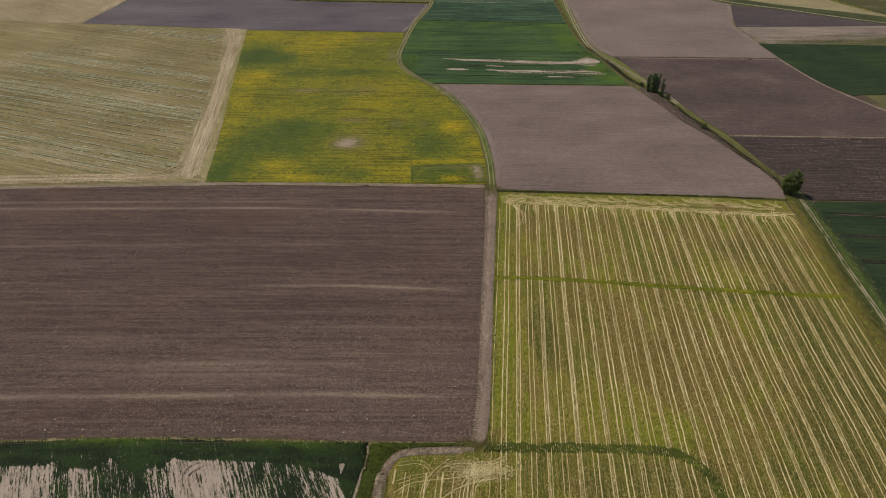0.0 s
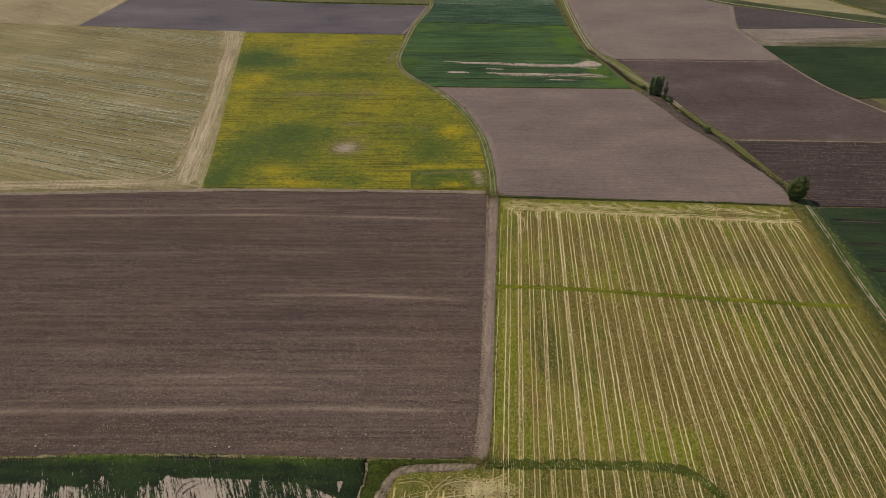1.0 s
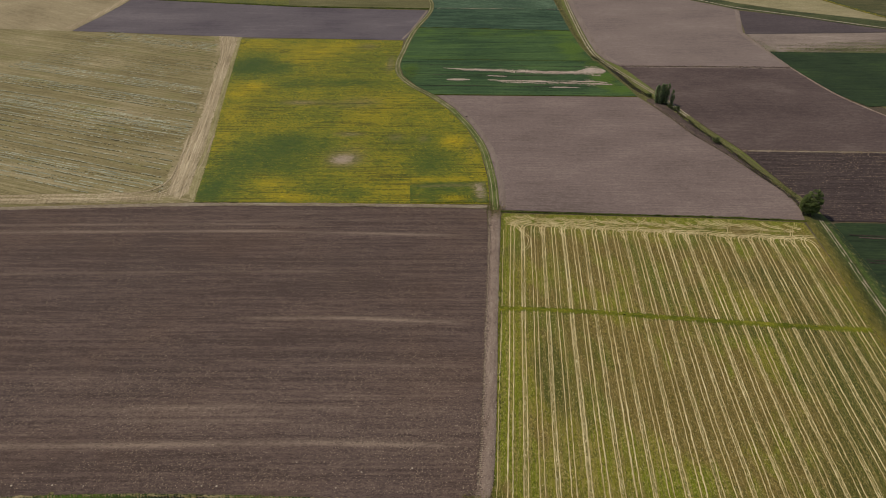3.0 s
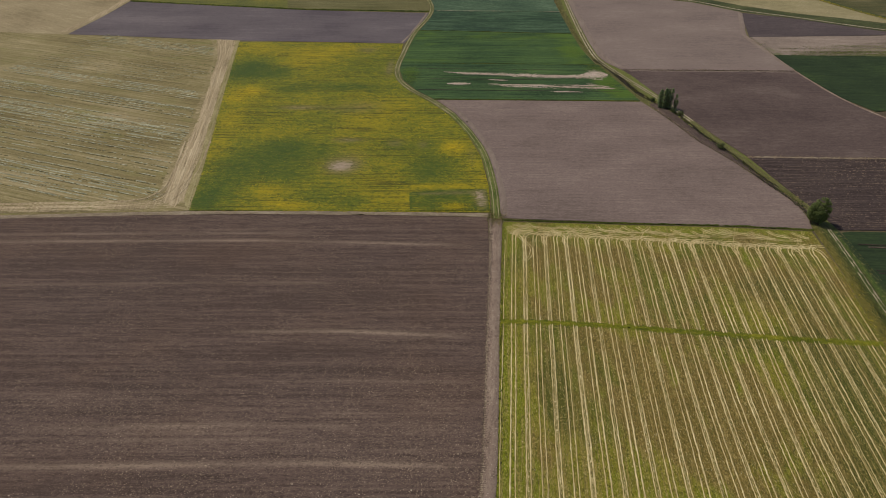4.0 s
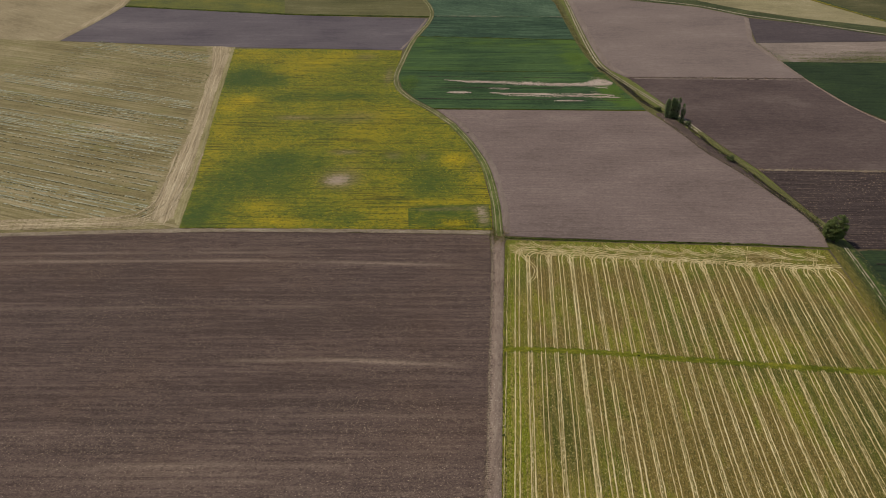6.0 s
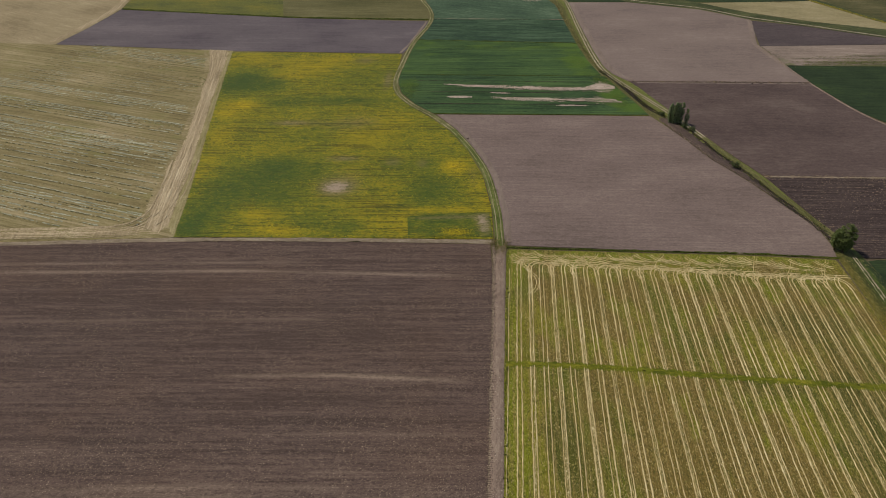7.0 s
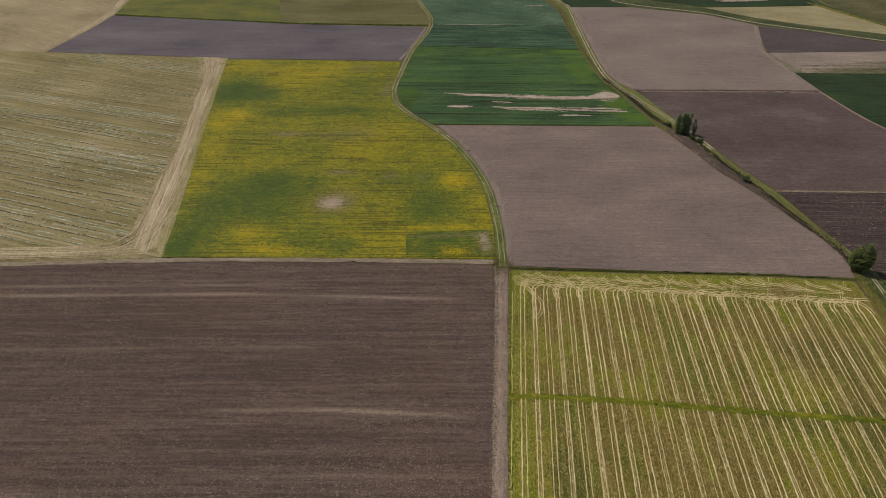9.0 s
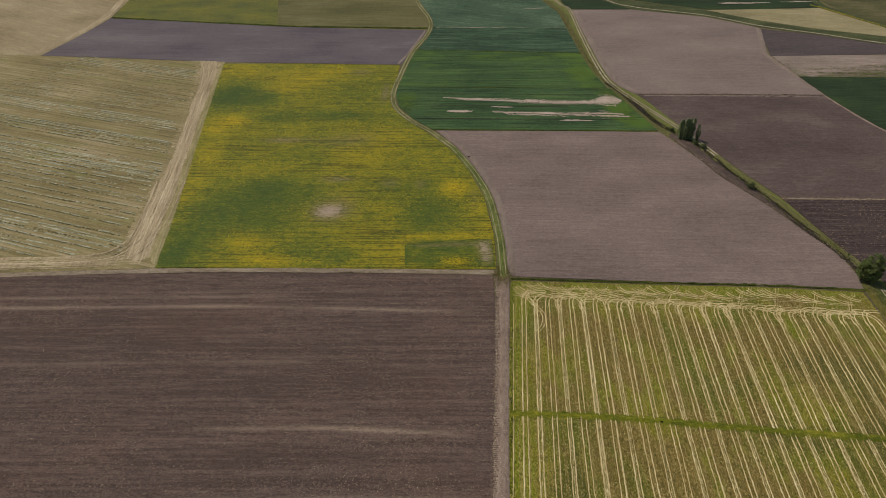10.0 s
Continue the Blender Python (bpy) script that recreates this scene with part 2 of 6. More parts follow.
def straw_field_mat():
    n = Nodes("regrown_stubble", 0.9, 0.15)
    ang = 85.1
    wide = n.noise(n.coords(ang, 40, 22), 4.0, 0.55)
    warm = n.noise(n.coords(ang + 20, 26, 13), 4.0, 0.6)
    lush = n.math("ADD", n.noise(n.coords(ang - 10, 19, 8), 3.0, 0.55), n.attribute("lush"))
    warm = n.math("ADD", warm, n.attribute("warm"))
    rank = n.math("ADD", n.math("MULTIPLY", n.noise(n.coords(ang, 9, 4), 4.0, 0.6), 1.0), n.attribute("rank"))
    streak = n.noise(n.coords(ang, 16, 0.6), 4.0, 0.6)
    fine = n.noise(n.coords(ang, 0.46, 0.3), 3.0, 0.75)
    mid = n.noise(n.coords(ang, 1.2, 0.6), 3.0, 0.65)
    colour = n.mix(n.spread(wide, 0.4, 0.6), srgb(89, 92, 28), srgb(114, 109, 32))
    colour = n.mix(n.math("MULTIPLY", n.spread(warm, 0.47, 0.62), 0.85), colour, srgb(107, 88, 45))
    colour = n.mix(n.math("MULTIPLY", n.spread(lush, 0.54, 0.72), 0.8), colour, srgb(106, 112, 22))
    colour = n.mix(n.math("MULTIPLY", n.spread(rank, 0.55, 0.95), 0.85), colour, srgb(74, 74, 29))
    colour = n.mix(n.math("MULTIPLY", n.spread(streak, 0.46, 0.64), 0.55), colour, srgb(138, 118, 70))
    colour = n.mix(n.math("MULTIPLY", n.spread(n.math("SUBTRACT", 1.0, mid), 0.5, 0.64), 0.46), colour, srgb(56, 58, 20))
    colour = n.mix(n.math("MULTIPLY", n.spread(n.math("SUBTRACT", 1.0, fine), 0.5, 0.66), 0.66), colour, srgb(42, 44, 18))
    colour = n.mix(n.math("MULTIPLY", n.spread(fine, 0.55, 0.68), 0.7), colour, srgb(176, 159, 102))
    return n.finish(colour, fine, 0.6, 0.15)


def mustard_mat():
    """Flowering crop: bloom and thin patches come from how dense the plants stand."""
    n = Nodes("flowering_crop", 0.85, 0.2)
    bloom, bare = n.attribute("bloom"), n.attribute("bare")
    patch = n.noise(n.coords(-4, 10, 7), 5.0, 0.62)
    rough = n.noise(n.coords(0, 3.4, 2.0), 4.0, 0.68)
    fine = n.noise(n.coords(-1.5, 0.7, 0.4), 3.0, 0.75)
    rows = n.noise(n.coords(-0.9, 34, 0.62), 3.0, 0.6)
    gaps = n.noise(n.coords(-0.9, 1.9, 0.8), 4.0, 0.7)
    where = n.noise(n.coords(10, 26, 16), 2.0, 0.5)
    v = n.math("ADD", bloom, n.math("MULTIPLY", n.math("SUBTRACT", patch, 0.5), 0.95))
    v = n.math("ADD", v, n.math("MULTIPLY", n.math("SUBTRACT", rough, 0.5), 1.4))
    v = n.math("ADD", v, n.math("MULTIPLY", n.math("SUBTRACT", fine, 0.5), 2.3))
    colour = n.mix(n.spread(v, -0.65, 0.2), srgb(56, 74, 24), srgb(90, 96, 24))
    colour = n.mix(n.spread(v, 0.0, 0.75), colour, srgb(133, 121, 21))
    colour = n.mix(n.spread(v, 0.75, 1.55), colour, srgb(178, 150, 12))
    olive = n.spread(n.math("ADD", bare, n.math("MULTIPLY", n.math("SUBTRACT", rough, 0.5), 0.8)), 0.05, 0.6)
    colour = n.mix(n.math("MULTIPLY", olive, 0.6), colour, srgb(110, 98, 60))
    dark_row = n.spread(n.math("SUBTRACT", 1.0, rows), 0.52, 0.6)
    amount = n.math("MULTIPLY", n.math("ADD", 0.4, n.math("MULTIPLY", n.spread(n.math("ADD", where, n.math("MULTIPLY", bloom, 0.12)), 0.4, 0.62), 0.6)), n.math("ADD", 0.3, n.math("MULTIPLY", n.spread(bloom, -0.5, 0.35), 0.7)))
    colour = n.mix(n.math("MULTIPLY", n.math("MULTIPLY", dark_row, amount), 0.75), colour, srgb(48, 50, 18))
    colour = n.mix(n.math("MULTIPLY", n.spread(n.math("SUBTRACT", 1.0, gaps), 0.51, 0.64), 0.7), colour, srgb(56, 62, 24))
    thin = n.math("ADD", bare, n.math("MULTIPLY", n.math("SUBTRACT", fine, 0.5), 1.6))
    thin = n.math("ADD", thin, n.math("MULTIPLY", n.math("SUBTRACT", gaps, 0.5), 1.2))
    colour = n.mix(n.math("MULTIPLY", n.spread(thin, 0.45, 1.35), 0.92), colour, srgb(152, 134, 116))
    return n.finish(colour, fine, 0.5, 0.15)


def harrow_mat():
    """Harrowed earth: short broken streaks, broad warm and cool stains, crumbs lying in drifts and paler drag passes."""
    n = Nodes("harrowed_soil", 0.95, 0.1)
    long_ = n.noise(n.coords(0.3, 70, 1.7), 3.0, 0.6)
    short = n.noise(n.coords(-0.2, 11, 0.75), 4.0, 0.66)
    wide = n.noise(n.coords(8, 60, 30), 4.0, 0.55)
    coarse = n.noise(n.coords(0, 2.4, 1.0), 3.0, 0.65)
    fine = n.noise(n.coords(0, 0.62, 0.36), 3.0, 0.75)
    drift = n.noise(n.coords(2, 16, 5.0), 4.0, 0.6)
    value = n.math("ADD", n.math("MULTIPLY", long_, 0.36), n.math("MULTIPLY", short, 0.38))
    value = n.math("ADD", value, n.math("MULTIPLY", wide, 0.08))
    value = n.math("ADD", value, n.math("MULTIPLY", coarse, 0.2))
    value = n.math("ADD", n.math("MULTIPLY", n.math("SUBTRACT", value, 0.5), 1.3), n.math("ADD", 0.435, n.math("MULTIPLY", n.attribute("tone"), 0.07)))
    colour = n.mix(n.spread(value, 0.37, 0.5), srgb(73, 60, 54), srgb(89, 74, 67))
    colour = n.mix(n.spread(value, 0.5, 0.64), colour, srgb(108, 92, 81))
    warm = n.noise(n.coords(30, 44, 34), 3.0, 0.5)
    colour = n.mix(n.math("MULTIPLY", n.spread(warm, 0.5, 0.66), 0.22), colour, srgb(96, 76, 62))
    colour = n.mix(n.math("MULTIPLY", n.spread(n.math("SUBTRACT", 1.0, warm), 0.5, 0.66), 0.12), colour, srgb(78, 70, 68))
    drag = n.math("MULTIPLY", n.attribute("drag"), n.spread(n.math("ADD", n.math("MULTIPLY", short, 0.6), n.math("MULTIPLY", coarse, 0.4)), 0.26, 0.5))
    colour = n.mix(n.math("MULTIPLY", drag, 0.95), colour, srgb(138, 120, 104))
    colour = n.mix(n.math("MULTIPLY", n.spread(n.math("SUBTRACT", 1.0, fine), 0.5, 0.64), 0.5), colour, srgb(46, 38, 33))
    crumbs_ = n.math("MULTIPLY", n.spread(fine, 0.56, 0.68), n.spread(n.math("ADD", drift, n.math("MULTIPLY", n.attribute("tone"), 0.16)), 0.42, 0.62))
    colour = n.mix(n.math("MULTIPLY", crumbs_, 0.62), colour, srgb(136, 120, 101))
    grain = n.noise(n.coords(0, 0.34, 0.22), 2.0, 0.7)
    colour = n.mix(n.math("MULTIPLY", n.spread(grain, 0.52, 0.7), 0.4), colour, srgb(128, 110, 95))
    return n.finish(colour, n.math("ADD", fine, n.math("MULTIPLY", short, 0.6)), 0.9, 0.2)


M["harrowed"] = harrow_mat()


def patchy_crop_mat():
    """Dark crop in drill rows that failed over pale crusted ground."""
    n = Nodes("patchy_crop", 0.92, 0.15)
    ang = 115.6
    row = n.noise(n.coords(ang, 6.5, 0.5), 5.0, 0.66)
    thread = n.noise(n.coords(ang, 1.6, 0.2), 4.0, 0.7)
    spot = n.noise(n.coords(ang, 0.7, 0.4), 3.0, 0.7)
    broad = n.noise(n.coords(0, 9, 3.2), 4.0, 0.6)
    green = n.mix(n.spread(broad, 0.38, 0.62), srgb(26, 36, 21), srgb(39, 53, 26))
    green = n.mix(n.math("MULTIPLY", n.spread(spot, 0.5, 0.66), 0.4), green, srgb(54, 68, 34))
    green = n.mix(n.math("MULTIPLY", n.spread(n.math("SUBTRACT", 1.0, spot), 0.5, 0.66), 0.5), green, srgb(22, 28, 18))
    green = n.mix(n.math("MULTIPLY", n.attribute("lush"), n.spread(n.math("ADD", broad, n.math("MULTIPLY", spot, 0.4)), 0.48, 0.78)), green, srgb(66, 84, 22))
    crust = n.mix(n.spread(row, 0.35, 0.65), srgb(130, 115, 102), srgb(158, 144, 129))
    crust = n.mix(n.math("MULTIPLY", n.spread(spot, 0.45, 0.68), 0.6), crust, srgb(172, 157, 141))
    v = n.math("ADD", n.attribute("bare"), n.math("MULTIPLY", n.math("SUBTRACT", row, 0.5), 2.6))
    v = n.math("ADD", v, n.math("MULTIPLY", n.math("SUBTRACT", thread, 0.5), 1.5))
    v = n.math("ADD", v, n.math("MULTIPLY", n.math("SUBTRACT", spot, 0.5), 0.8))
    return n.finish(n.mix(n.spread(v, 0.4, 0.66), green, crust), n.math("ADD", spot, thread), 0.6, 0.12)


def lane_verge_mat():
    """Verge of the lane: tawny rough grass by the stubble, greener growth by the wheat, dry stalks and bare spots."""
    n = Nodes("lane_verge", 0.9, 0.15)
    across, south = n.attribute("across"), n.attribute("south")
    wide = n.noise(n.coords(80, 9, 2.6), 4.0, 0.6)
    spot = n.noise(n.coords(80, 1.4, 0.7), 4.0, 0.7)
    side = n.math("ADD", across, n.math("MULTIPLY", n.math("SUBTRACT", wide, 0.5), 0.35))
    low = n.mix(n.spread(side, 0.1, 0.4), srgb(92, 85, 38), srgb(60, 65, 31))
    low = n.mix(n.spread(side, 0.54, 0.64), low, srgb(64, 78, 34))
    low = n.mix(n.spread(side, 0.68, 0.88), low, srgb(42, 54, 32))
    high = n.mix(n.spread(side, 0.3, 0.6), srgb(82, 80, 44), srgb(96, 100, 48))
    colour = n.mix(south, high, low)
    colour = n.mix(n.math("MULTIPLY", n.spread(spot, 0.52, 0.68), 0.55), colour, srgb(128, 120, 72))
    colour = n.mix(n.math("MULTIPLY", n.spread(n.math("SUBTRACT", 1.0, spot), 0.52, 0.68), 0.6), colour, srgb(44, 48, 22))
    return n.finish(colour, spot, 0.6, 0.15)


M["patchy_crop"] = patchy_crop_mat()
M["lane_verge"] = lane_verge_mat()
M["stubble"] = straw_field_mat()
M["mustard"] = mustard_mat()
M["straw"] = plant("straw", srgb(172, 154, 108), srgb(214, 198, 154), srgb(160, 142, 98), 5.0)
M["straw_track"] = soil("straw_track", srgb(150, 133, 90), srgb(180, 162, 117), srgb(204, 188, 144), 85, (4, 0.5), 12, 0.3, (0.35, 0.35, 0.3), None, None, 0.7, 0.4, 0.0, 1.3)
M["hay"] = soil("hay", srgb(112, 113, 93), srgb(146, 146, 122), srgb(176, 174, 149), -18.6, (2.5, 0.5), 9, 0.3, (0.35, 0.35, 0.3), None, None, 0.7, 0.5)
M["straw_band"] = soil("straw_band", srgb(94, 87, 47), srgb(127, 116, 71), srgb(168, 154, 110), 85, (3, 0.4), 10, 0.26, (0.35, 0.3, 0.35), None, srgb(200, 186, 146), 0.6, 0.7, 0.0, 1.3)
# dark olive for the shade painted along the hay windrows
M["windrow_shade"] = soil("windrow_shade", srgb(62, 58, 37), srgb(80, 74, 48), srgb(100, 92, 63), -17.5, (3, 0.5), 9, 0.4)
M["flower"] = plant("flower_heads", srgb(140, 128, 12), srgb(172, 154, 14), srgb(124, 114, 16), 7.0)
M["leaf_green"] = plant("crop_leaves", srgb(58, 70, 20), srgb(86, 92, 28), srgb(96, 96, 28), 7.0)
M["tuft"] = plant("grass_tufts", srgb(58, 66, 24), srgb(98, 104, 40), srgb(112, 108, 46), 8.0, 0.3)
M["tuft_dark"] = plant("rank_grass", srgb(36, 46, 16), srgb(64, 74, 24), srgb(84, 86, 28), 7.0, 0.3)
M["tuft_dry"] = plant("dry_grass", srgb(116, 102, 60), srgb(156, 138, 92), srgb(92, 88, 40), 8.0, 0.2)
M["clod"] = plant("soil_clods", srgb(66, 54, 46), srgb(116, 98, 82), srgb(84, 70, 60), 9.0)
M["clod_pale"] = plant("pale_clods", srgb(112, 95, 80), srgb(160, 142, 120), srgb(128, 110, 92), 9.0)
M["pale_rim"] = soil("pale_rim", srgb(110, 96, 86), srgb(118, 104, 94), srgb(128, 114, 103), 80, (12, 1.4), 14, 0.6, (0.35, 0.45, 0.2), None, None, 0.7, 0.15)
M["stone"] = plant("field_stones", srgb(140, 126, 108), srgb(178, 164, 144))
M["lime_leaf"] = plant("lime_leaves", srgb(74, 92, 28), srgb(100, 114, 36), srgb(84, 100, 34), 6.0)
M["weed_yellow"] = plant("yellow_weeds", srgb(98, 92, 26), srgb(134, 120, 26), srgb(84, 84, 30), 4.0)
M["tree_leaf"] = plant("tree_leaves", srgb(84, 98, 54), srgb(132, 142, 84), srgb(104, 116, 64), 1.6, 0.55)
M["poplar_leaf"] = plant("poplar_leaves", srgb(114, 130, 88), srgb(160, 172, 122), srgb(134, 150, 100), 1.6, 0.6)
M["bush_leaf"] = plant("bush_leaves", srgb(66, 76, 46), srgb(102, 112, 70), srgb(82, 92, 54), 1.6, 0.5)


def bark_mat():
    n = Nodes("bark", 0.9, 0.1)
    ridges = n.noise(n.coords(0, 0.12, 0.12), 4.0, 0.7)
    return n.finish(n.mix(n.spread(ridges, 0.35, 0.65), srgb(56, 46, 38), srgb(96, 84, 70)), ridges, 0.8, 0.05)


M["bark"] = bark_mat()


# ------------------------------------------------------------------ geometry helpers
def mesh_from(name, verts, faces, material, attributes=None, smooth=False):
    """verts (n, 3), faces (m, 3 or 4) as arrays."""
    verts, faces = np.asarray(verts, np.float32), np.asarray(faces, np.int32)
    me = bpy.data.meshes.new(name)
    k = faces.shape[1]
    me.vertices.add(len(verts))
    me.vertices.foreach_set("co", verts.ravel())
    me.loops.add(faces.size)
    me.loops.foreach_set("vertex_index", faces.ravel())
    me.polygons.add(len(faces))
    me.polygons.foreach_set("loop_start", np.arange(0, faces.size, k, dtype=np.int32))
    if smooth:
        me.polygons.foreach_set("use_smooth", np.ones(len(faces), bool))
    for key, values in (attributes or {}).items():
        layer = me.attributes.new(key, "FLOAT", "POINT")
        layer.data.foreach_set("value", np.asarray(values, np.float32))
    me.update(calc_edges=True)
    me.validate()
    me.materials.append(material)
    return me


def part(name, me, parent, label=""):
    ob = new(name, me)
    ob.parent = parent
    if label:
        ob["label"] = label
    return ob


def spline(points, step=3.0):
    """A smooth line through plan points, sampled about every step metres."""
    p = np.array(points, float)
    if len(p) == 2:
        n = max(2, int(np.linalg.norm(p[1] - p[0]) / step) + 1)
        return p[0] + (p[1] - p[0]) * np.linspace(0, 1, n)[:, None]
    q = np.vstack([2 * p[0] - p[1], p, 2 * p[-1] - p[-2]])
    out = []
    for i in range(1, len(q) - 2):
        n = max(1, int(np.linalg.norm(q[i + 1] - q[i]) / step))
        for s in np.arange(n) / n:
            a, b, c, d = q[i - 1:i + 3]
            out.append(0.5 * (2 * b + (c - a) * s + (2 * a - 5 * b + 4 * c - d) * s * s + (3 * b - a - 3 * c + d) * s ** 3))
    return np.array(out + [p[-1]])


def resample(line, n):
    d = np.r_[0, np.cumsum(np.linalg.norm(np.diff(line, axis=0), axis=1))]
    s = np.linspace(0, d[-1], n)
    return np.stack([np.interp(s, d, line[:, 0]), np.interp(s, d, line[:, 1])], 1)


def normals(line):
    t = np.gradient(line, axis=0)
    t /= np.linalg.norm(t, axis=1)[:, None] + 1e-9
    return np.stack([-t[:, 1], t[:, 0]], 1)


def grid_faces(rows, cols):
    i, j = np.meshgrid(np.arange(rows - 1), np.arange(cols - 1), indexing="ij")
    a = (i * cols + j).ravel()
    return np.stack([a, a + 1, a + cols + 1, a + cols], 1)


def up(verts, faces):
    """Faces turned so that they look upwards."""
    a, b, c = (verts[faces[:, k]] for k in range(3))
    n = np.cross(b - a, c - a)[:, 2]
    faces = faces.copy()
    faces[n < 0] = faces[n < 0][:, ::-1]
    return faces


def sweep(line, across, heights, rough=0.0, wobble=0.0):
    """A strip along a line: offsets across it with heights, uneven by rough and wobble metres."""
    n, k = len(line), len(across)
    off = np.array(across)[None, :] + wobble * np.cumsum(rng.normal(0, 0.5, (n, 1)), 0) * 0.15 + rng.normal(0, 1, (n, k)) * wobble * 0.5
    xy = line[:, None, :] + normals(line)[:, None, :] * off[:, :, None]
    z = np.array(heights)[None, :] + rough * rng.normal(0, 1, (n, k))
    z[:, 0], z[:, -1] = heights[0], heights[-1]
    v = np.dstack([xy, z]).reshape(-1, 3)
    f = grid_faces(n, k)
    return v, up(v, f)


def join(pieces):
    verts, faces, base = [], [], 0
    for v, f in pieces:
        verts.append(v)
        faces.append(f + base)
        base += len(v)
    return np.vstack(verts), np.vstack(faces)


def inside(poly, pts):
    p, hit = np.array(poly, float), np.zeros(len(pts), bool)
    q = np.roll(p, 1, 0)
    for (x0, y0), (x1, y1) in zip(q, p):
        if y0 == y1:
            continue
        over = (y0 > pts[:, 1]) != (y1 > pts[:, 1])
        hit ^= over & (pts[:, 0] < (x1 - x0) * (pts[:, 1] - y0) / (y1 - y0) + x0)
    return hit


def spots(poly, count):
    """Random places in a plan polygon."""
    p = np.array(poly, float)
    lo, hi = p.min(0), p.max(0)
    got = np.zeros((0, 2))
    while len(got) < count:
        more = rng.uniform(lo, hi, (count * 2, 2))
        got = np.vstack([got, more[inside(poly, more)]])
    return got[:count]


def rows_of(poly, angle, pitch, height, step, base=0.05, swell=0.05):
    """The surface of a worked field: ridges and furrows that run along an angle and end at the field's edge."""
    a = radians(angle)
    turn = np.array([[math.cos(a), math.sin(a)], [-math.sin(a), math.cos(a)]])
    p = np.array(poly, float) @ turn.T
    v0, v1 = p[:, 1].min() + 0.01, p[:, 1].max() - 0.01
    lines = np.linspace(v0, v1, max(3, int((v1 - v0) / pitch * 2)))
    low, high = [], []
    q = np.roll(p, 1, 0)
    for v in lines:
        u = [x0 + (x1 - x0) * (v - y0) / (y1 - y0) for (x0, y0), (x1, y1) in zip(q, p) if (y0 > v) != (y1 > v)]
        low.append(min(u))
        high.append(max(u))
    low, high = np.array(low), np.array(high)
    cols = max(3, int((high - low).max() / step) + 1)
    u = low[:, None] + (high - low)[:, None] * np.linspace(0, 1, cols)[None, :]
    v = np.repeat(lines[:, None], cols, 1)
    crest = (np.arange(len(lines)) % 2)[:, None] * height
    z = base + crest * rng.uniform(0.4, 1.5, u.shape) + rng.uniform(0, height * 0.5, u.shape)
    z += swell * (np.sin(u * 0.11 + v * 0.05) + np.sin(v * 0.17 - u * 0.03)) * 0.5 + swell
    xy = np.dstack([u, v]).reshape(-1, 2) @ turn
    verts = np.column_stack([xy, z.ravel()])
    return verts, up(verts, grid_faces(len(lines), cols))


def field(name, poly, angle, pitch, height, step, material, label, category="field", base=0.05, attributes=None, swell=0.05):
    v, f = rows_of(poly, angle, pitch, height, step, base, swell)
    attrs = {k: fn(v) for k, fn in (attributes or {}).items()}
    return tagged(new(name, mesh_from(name, v, f, M[material], attrs)), label, category, kind="structure")


def strip(name, points, across, heights, material, label, category, step=2.0, rough=0.03, wobble=0.1, parent=None):
    v, f = sweep(spline(points, step), across, heights, rough, wobble)
    me = mesh_from(name, v, f, M[material])
    return part(name, me, parent, label) if parent else tagged(new(name, me), label, category, kind="structure")


def between(name, left, right, profile, material, label, category, n=120, rough=0.04, parent=None, attributes=None):
    """A strip of ground between two lines, with a cross profile of (share across, height)."""
    a, b = resample(spline(left), n), resample(spline(right), n)
    s, h = np.array([p[0] for p in profile]), np.array([p[1] for p in profile])
    xy = a[:, None, :] + (b - a)[:, None, :] * s[None, :, None]
    z = h[None, :] * rng.uniform(0.75, 1.25, (n, len(h))) + rough * rng.uniform(0, 1, (n, len(h)))
    v = np.dstack([xy, z]).reshape(-1, 3)
    attrs = {k: fn(v, np.tile(s, n)) for k, fn in (attributes or {}).items()}
    me = mesh_from(name, v, up(v, grid_faces(n, len(h))), M[material], attrs)
    return part(name, me, parent, label) if parent else tagged(new(name, me), label, category, kind="structure")


def tuft_shape(blades=4):
    """A small clump of leaning blades."""
    v, f = [], []
    for k in range(blades):
        a = k * 2 * math.pi / blades
        c, s = math.cos(a), math.sin(a)
        v += [(c * 0.1 - s * 0.22, s * 0.1 + c * 0.22, 0), (c * 0.1 + s * 0.22, s * 0.1 - c * 0.22, 0), (c * 0.62, s * 0.62, 0.75)]
        f.append((3 * k, 3 * k + 1, 3 * k + 2))
    return np.array(v), np.array(f)


def clod_shape():
    v = np.array([(1, 0, 0), (0.2, 0.9, 0), (-0.9, 0.4, 0), (-0.6, -0.8, 0), (0.5, -0.8, 0), (0.1, 0.1, 0.75)])
    return v, np.array([(0, 1, 5), (1, 2, 5), (2, 3, 5), (3, 4, 5), (4, 0, 5)])


def head_shape():
    """A flowering or leafy plant seen as one ragged clump."""
    v = np.array([(1, 0.1, 0.3), (0.25, 0.9, 0.15), (-0.85, 0.55, 0.35), (-0.7, -0.7, 0.1), (0.45, -0.85, 0.3), (-0.15, 0.2, 1.0), (0.4, -0.2, 0.85)])
    return v, np.array([(0, 1, 6), (1, 5, 6), (1, 2, 5), (2, 3, 5), (3, 4, 6), (3, 6, 5), (4, 0, 6)])


def blade_shape():
    v = np.array([(-1, -0.09, 0.02), (1, -0.09, 0.05), (1, 0.09, 0.12), (-1, 0.09, 0.1)])
    return v, np.array([(0, 1, 2), (0, 2, 3)])


